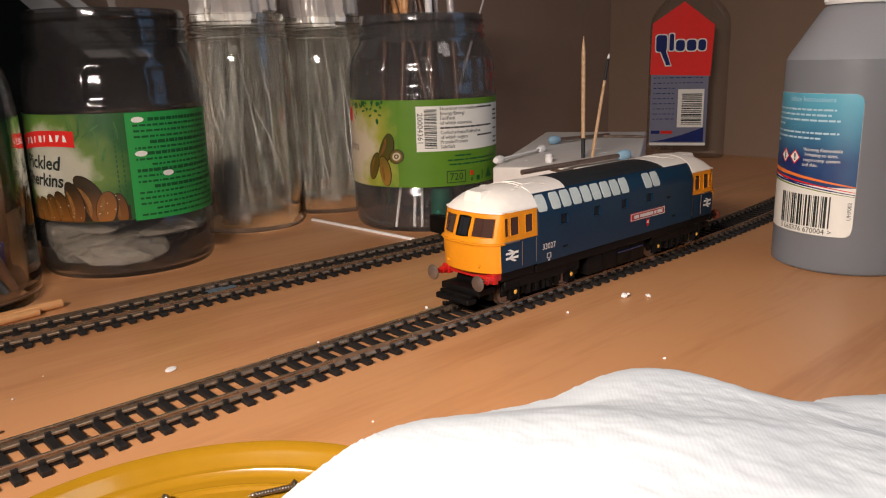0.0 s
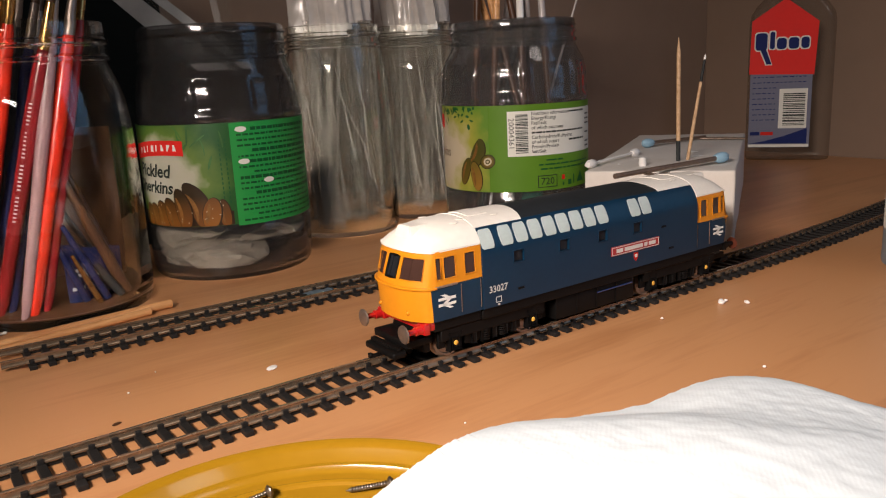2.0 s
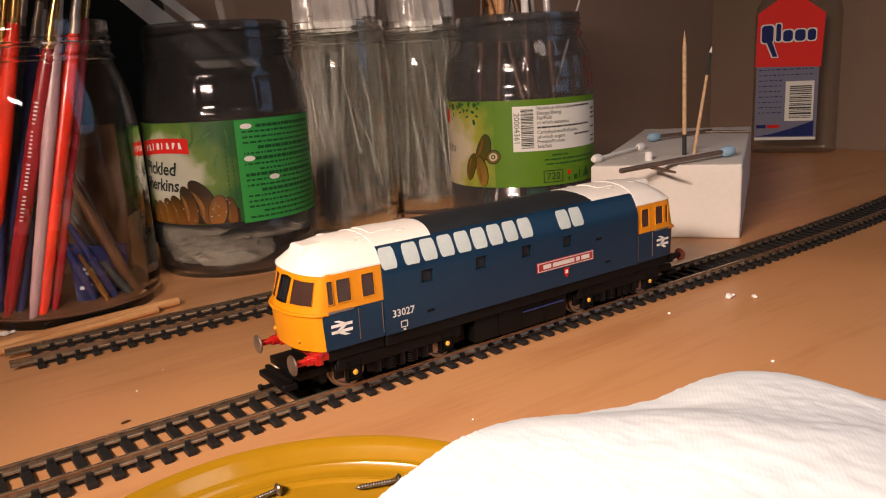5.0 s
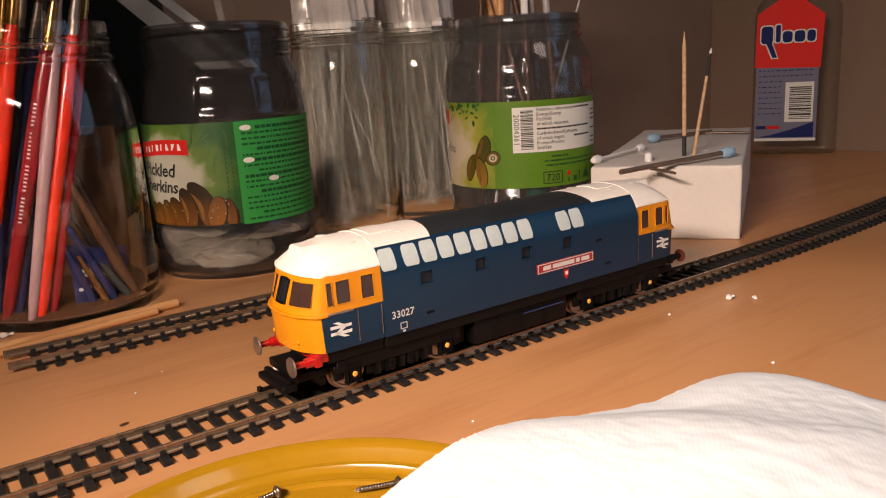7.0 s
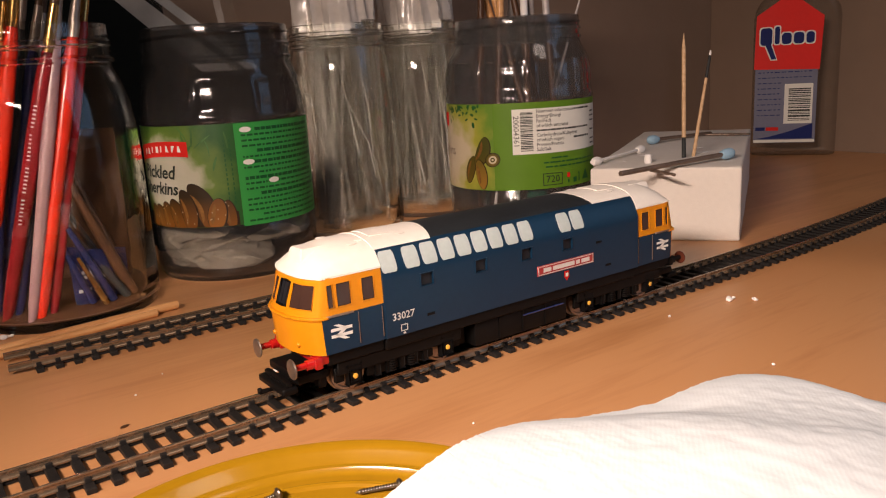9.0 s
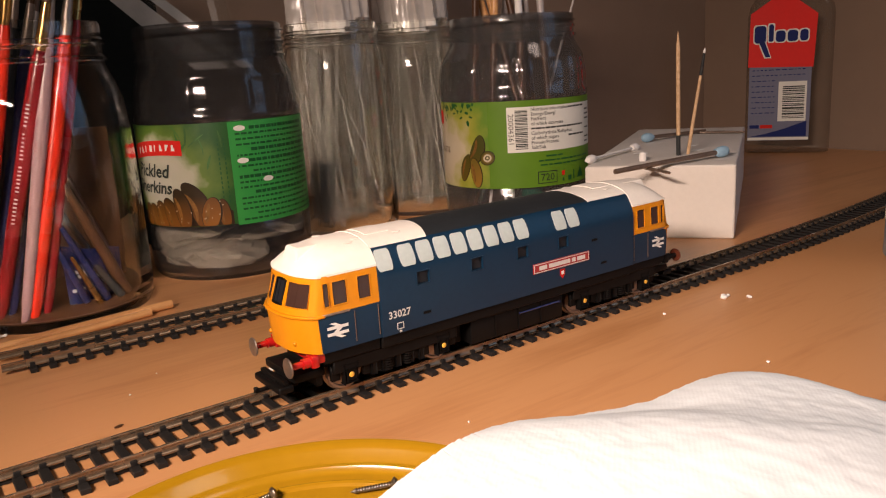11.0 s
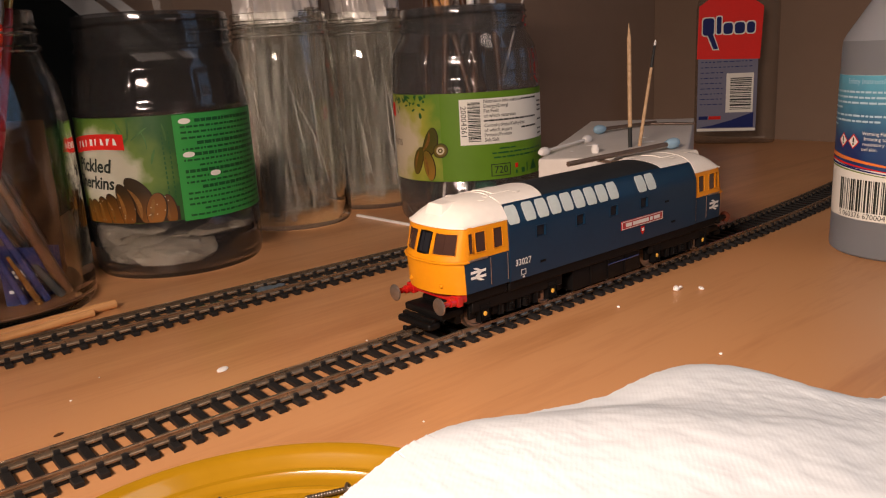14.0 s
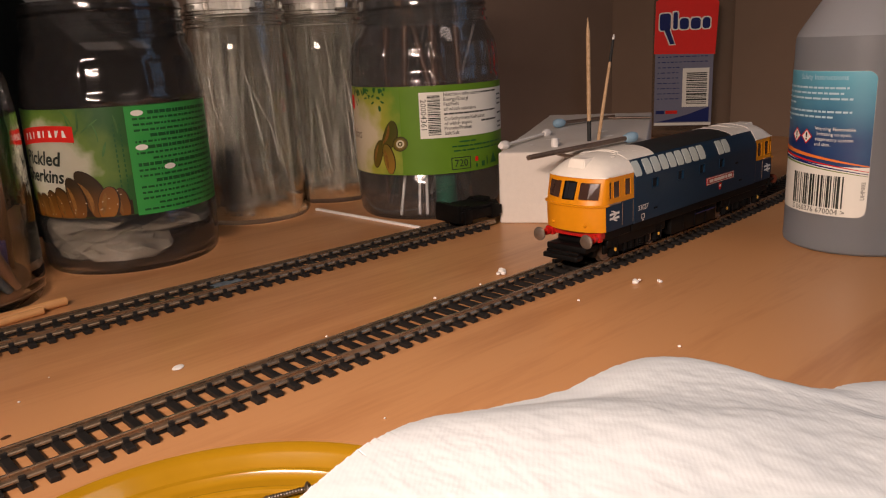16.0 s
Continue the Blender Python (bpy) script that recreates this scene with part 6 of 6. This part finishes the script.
def polish_bottle():
    p0, p1 = Vector((590, 240, 0)), Vector((633, 172, 0))
    turn = math.degrees(math.atan2(p1.y - p0.y, p1.x - p0.x))
    t = thing("polish_bottle", "flat clear plastic polish bottle with red and grey label", "bottle", pose(p0.x * MM, p0.y * MM, 0, 0, 0, turn))
    bm = bmesh.new()
    levels = ((0.0, 2.5), (1.0, 0.6), (4.0, 0.0), (138, 0.0), (147, 1.5), (155, 6), (166, 16), (176, 25), (184, 29), (200, 29))
    rings = []
    for z, inset in levels:
        w, d = 81 - 2 * inset, 40 - 2 * min(inset, 8)
        cr = min(9, d / 2.2)
        ring = []
        for cx, cy, a0 in ((w / 2 - cr, d / 2 - cr, 0), (-w / 2 + cr, d / 2 - cr, 90), (-w / 2 + cr, -d / 2 + cr, 180), (w / 2 - cr, -d / 2 + cr, 270)):
            for k in range(6):
                a = radians(a0 + 18 * k)
                ring.append(bm.verts.new((40 + cx + cr * math.cos(a), 20 + cy + cr * math.sin(a), z)))
        rings.append(ring)
    n = len(rings[0])
    for a, b in zip(rings, rings[1:]):
        for i in range(n):
            bm.faces.new((a[i], a[(i + 1) % n], b[(i + 1) % n], b[i]))
    bm.faces.new(rings[0][::-1])
    bm.faces.new(rings[-1])
    body = part("bottle_body", bm, M["film_bottle"], t)
    body.visible_shadow = False

    def flat(name, bm, lift, material, parent=None, label=""):
        for v in bm.verts:
            v.co = Vector((v.co.x, -lift, v.co.y))
        return part(name, bm, M[material], parent or t, label, smooth=False)

    bm = bmesh.new()
    rect(bm, 2.2, 60.5, 13.5, 89)
    lab = flat("label", bm, 0.15, "cleargrey", label="grey-blue lower label")
    bm = bmesh.new()
    poly(bm, ((0.8, 88.5), (62, 86.5), (64, 138), (33, 162), (2.0, 141)))
    red = flat("red_field", bm, 0.2, "polishred", lab, "red upper label field")
    # wordmark kept as plain blocks
    for m, g, lift in (("paper", 1.1, 0.5), ("navy", 0.0, 0.8)):
        bm = bmesh.new()
        for a, b, c, d in ((6, 17, 112, 129), (19.5, 24, 113, 130), (26, 35, 112.5, 123.5), (37, 46.5, 112.5, 123.5), (48.5, 56, 112.5, 123.5)):
            q = min(3.2, (b - a) / 2.4)
            a, b, c, d = a - g, b + g, c - g, d + g
            pts = []
            for cx, cy, a0 in ((b - q, d - q, 0), (a + q, d - q, 90), (a + q, c + q, 180), (b - q, c + q, 270)):
                pts += [(cx + q * math.cos(radians(a0 + 22.5 * k)), cy + q * math.sin(radians(a0 + 22.5 * k))) for k in range(5)]
            poly(bm, pts)
        poly(bm, ((10.5 - g, 113), (16 + g, 113), (21.5 + g, 98 - g), (17 - g, 98 - g)))
        flat("wordmark", bm, lift, m, red)
    rnd = random.Random(4)
    bm = bmesh.new()
    rect(bm, 30.5, 57, 33, 73)
    bc = flat("barcode_panel", bm, 0.4, "paper", lab)
    p = 36.0
    while p < 69:
        w = rnd.choice((0.7, 0.7, 1.2, 1.9))
        bm = bmesh.new()
        rect(bm, 34.5, 55, p, min(p + w, 70))
        flat("bar", bm, 0.6, "ink", bc)
        p += w + rnd.choice((0.7, 0.9, 1.3))
    for row in range(9):
        bm = bmesh.new()
        bars(bm, 5, 27 if row > 1 else 55, 85 - row * 5.4, 0.8, rnd, 1.6, (1.2, 5.0))
        flat("print_line", bm, 0.45, "navy", lab)
    bm = bmesh.new()
    rect(bm, 4, 13, 26, 29.5)
    flat("blue_tab", bm, 0.45, "navy", lab)
    bm = bmesh.new()
    rect(bm, 14, 26, 26, 29.5)
    flat("red_tab", bm, 0.45, "labelred", lab)
    bm = bmesh.new()
    poly(bm, ((4, 17.5), (58, 17.5), (58, 33), (36, 25), (18, 20)))
    flat("swoosh", bm, 0.5, "navy", lab)
    bm = bmesh.new()
    rect(bm, 2.4, 60.2, 13.8, 16.6)
    flat("pale_edge", bm, 0.5, "paper", lab)
    return t


polish_bottle()

# ---------------------------------------------------------------- dish with screws
dish = thing("plastic_dish", "shallow ochre yellow plastic dish holding two screws", "dish", at_mm(-101.2, -106.4))
bm = bmesh.new()
lathe(bm, [(0, 0.4), (47, 0.4), (50, 0.7), (58, 1.6), (63.2, 9.8), (64.6, 10.9), (64.9, 11.3), (64.3, 11.7), (62.6, 11.4), (61.0, 10.2), (59.4, 7.4), (58.6, 7.0), (57.9, 7.9),
           (57.0, 8.4), (55.9, 8.1), (55.0, 6.8), (54.0, 6.4), (0, 6.4)], 120)
part("dish_body", bm, M["dish"], dish)
bm = bmesh.new()
lathe(bm, [(48.2, 6.3), (48.6, 7.2), (49.4, 7.5), (50.2, 7.2), (50.6, 6.4)], 120)
part("inner_ridge", bm, M["dish"], dish)


def screw(x, y, z, rz, tilt, length):
    t = thing("screw", "small steel screw lying in the yellow dish", "screw", pose(x * MM, y * MM, z * MM, 0, tilt, rz), "screws in the dish")
    bm = bmesh.new()
    n = 46
    rods(bm, [(length * k / n, 0, 0) for k in range(n + 1)], [(0.60 + (0.14 if k % 3 == 0 else 0)) * (1 if k < n - 6 else max(0.1, (n - k) / 6)) for k in range(n + 1)], 12)
    part("shank", bm, M["screw"], t)
    bm = bmesh.new()
    lathe(bm, [(0, 0.4), (0.8, 0.3), (1.65, -0.35), (1.75, -0.65), (1.2, -1.3), (0, -1.6)], 20)
    move(bm, Matrix.Rotation(math.pi / 2, 4, "Y"))
    part("head", bm, M["screw"], t)


screw(-88.6, -62.2, 8.2, 178, 4, 11)
screw(-62.6, -78.9, 8.2, 152, 4, 11)

# ---------------------------------------------------------------- tissue
EDGE = ((-110, -110), (-90, -97), (-71, -87.5), (-59, -83.0), (-47.8, -79.4), (-42.2, -78.0), (-34.0, -76.6), (-22.2, -71.6), (-11.6, -68.2), (6, -70.8), (33.5, -81), (59.5, -82.2), (76, -87.2), (84.5, -101), (84.8, -120), (88.5, -140.5), (101, -148), (124, -166), (166, -189))


def edge_at(u):
    k = u * (len(EDGE) - 1)
    i = min(int(k), len(EDGE) - 2)
    f = k - i
    p = [EDGE[max(0, min(len(EDGE) - 1, i + d))] for d in (-1, 0, 1, 2)]
    out = []
    for c in (0, 1):
        a, b, cc, d = (q[c] for q in p)
        out.append(0.5 * ((2 * b) + (-a + cc) * f + (2 * a - 5 * b + 4 * cc - d) * f * f + (-a + 3 * b - 3 * cc + d) * f ** 3))
    return out


def tissue_point(u, v):
    ex, ey = edge_at(u)
    nx, ny = -128 + 200 * u, -205 - 150 * u
    x, y = ex + (nx - ex) * v, ey + (ny - ey) * v
    rd = math.hypot(x + 101.2, y + 106.4)
    far = 48 + 112 * min(1.0, v * 3.5)
    base = 11.5 * (0.5 + 0.5 * math.cos(math.pi * min(1.0, max(0.0, rd - 65.5) / far)))
    rise = 1 - math.exp(-v * 13)
    p = Vector((x, y, 0)) * 0.016
    folds = 2.6 * (0.5 + noise.noise(p + Vector((2.2, 1.0, 0)))) + 1.3 * noise.noise(p * 2.6 + Vector((5, 1, 4)))
    crease = 0.5 * abs(noise.noise(Vector((x * 0.03 + y * 0.012, y * 0.045 - x * 0.01, 1.7)))) + 0.4 * abs(noise.noise(Vector((x * 0.05, y * 0.09 + x * 0.02, 5.1))))
    fine = 0.34 * noise.noise(Vector((x, y, 0)) * 0.17) + 0.17 * noise.noise(Vector((x, y, 4)) * 0.6)
    rag = (0.7 * noise.noise(Vector((u * 90, 0, 3))) + 0.5 * noise.noise(Vector((u * 230, 5, 3)))) * max(0, 1 - v * 20)
    slack = 0.22 + 0.78 * min(1.0, max(0.0, rd - 62) / 62)
    return (x + rag, y + rag, 0.35 + base + max(0.0, rise * slack * (3.2 + folds + crease)) + fine * rise)


bm = bmesh.new()
grid(bm, tissue_point, lin(0, 1, 340), [k ** 1.5 for k in lin(0, 1, 130)])
tis = solid(link_mesh("tissue", bm, M["tissue"], True), 0.35)
tagged(tis, "crumpled white paper tissue spread over the desk and dish", "tissue")

# ---------------------------------------------------------------- foam crumbs
CRUMBS = ((146.2, -34.5, 2.4), (154.8, -42.3, 1.5), (110.2, -29.6, 1.1), (92, -89.3, 1.0), (-93.3, 51.4, 0.7), (119.9, 24.9, 3.2), (72.2, 21.8, 1.1), (100.1, 20.4, 0.9),
          (12.3, 20.8, 0.8), (-16.5, -51.8, 0.55), (150.5, -33.5, 1.0), (-79, 66, 0.5), (-121.5, 164.5, 2.6), (-118.0, 166.0, 1.6))
for k, (x, y, r) in enumerate(CRUMBS):
    bm = bmesh.new()
    for q in range(3 if r > 1.3 else 1):
        s = bmesh.ops.create_icosphere(bm, subdivisions=2, radius=0.64 * r * (1 - 0.25 * q))
        for v in s["verts"]:
            v.co += Vector((q * r * 0.7, (q % 2) * r * 0.5, 0)) + v.co * 0.35 * noise.noise(v.co * 1.3 + Vector((k, q, 0)))
    for v in bm.verts:
        v.co.z *= 0.75
    low = min(v.co.z for v in bm.verts)
    for v in bm.verts:
        v.co.z -= low
    c = link_mesh("foam_crumb", bm, M["cotton"], True)
    c.matrix_basis = at_mm(x, y, 0.05, 40 * k)
    tagged(c, "tiny white crumb of foam lying on the desk", "crumb", "foam crumbs on the desk")
bm = bmesh.new()
bmesh.ops.create_icosphere(bm, subdivisions=2, radius=1.0)
for v in bm.verts:
    v.co = Vector((v.co.x * 3.0, v.co.y * 2.0, 0.35 + 0.35 * v.co.z))
fl = link_mesh("paint_flake", bm, M["cotton"], True)
fl.matrix_basis = at_mm(-42.6, 37.4, 0, 40)
tagged(fl, "pale oval flake lying between the tracks", "flake")
bm = bmesh.new()
bmesh.ops.create_icosphere(bm, subdivisions=2, radius=1.0)
for v in bm.verts:
    v.co = Vector((v.co.x * 1.8, v.co.y * 1.0, 0.25 + 0.25 * v.co.z))
fl = link_mesh("brown_speck", bm, M["bbrown"], True)
fl.matrix_basis = at_mm(-103.7, 26.8, 0, 20)
tagged(fl, "small brown speck on the desk", "speck")


def motions():
    times = [i / 10 for i in range(161)]

    def on_track(t):
        x = run_at(t)
        a, b = sway(x - 56.5), sway(x + 56.5)
        return at_mm(x, (a + b) / 2, 0, math.degrees(math.atan2(b - a, 113.0)))

    walk(LOCO, [(t, on_track(t)) for t in times])
    for w, x in WHEELS:
        walk(w, [(t, pose(x * MM, 0, (RAIL_TOP + 6.6) * MM, 0, 0, 0) @ Matrix.Rotation((run_at(t) - RUN[0][1]) / 6.6, 4, "Y")) for t in times])


motions()
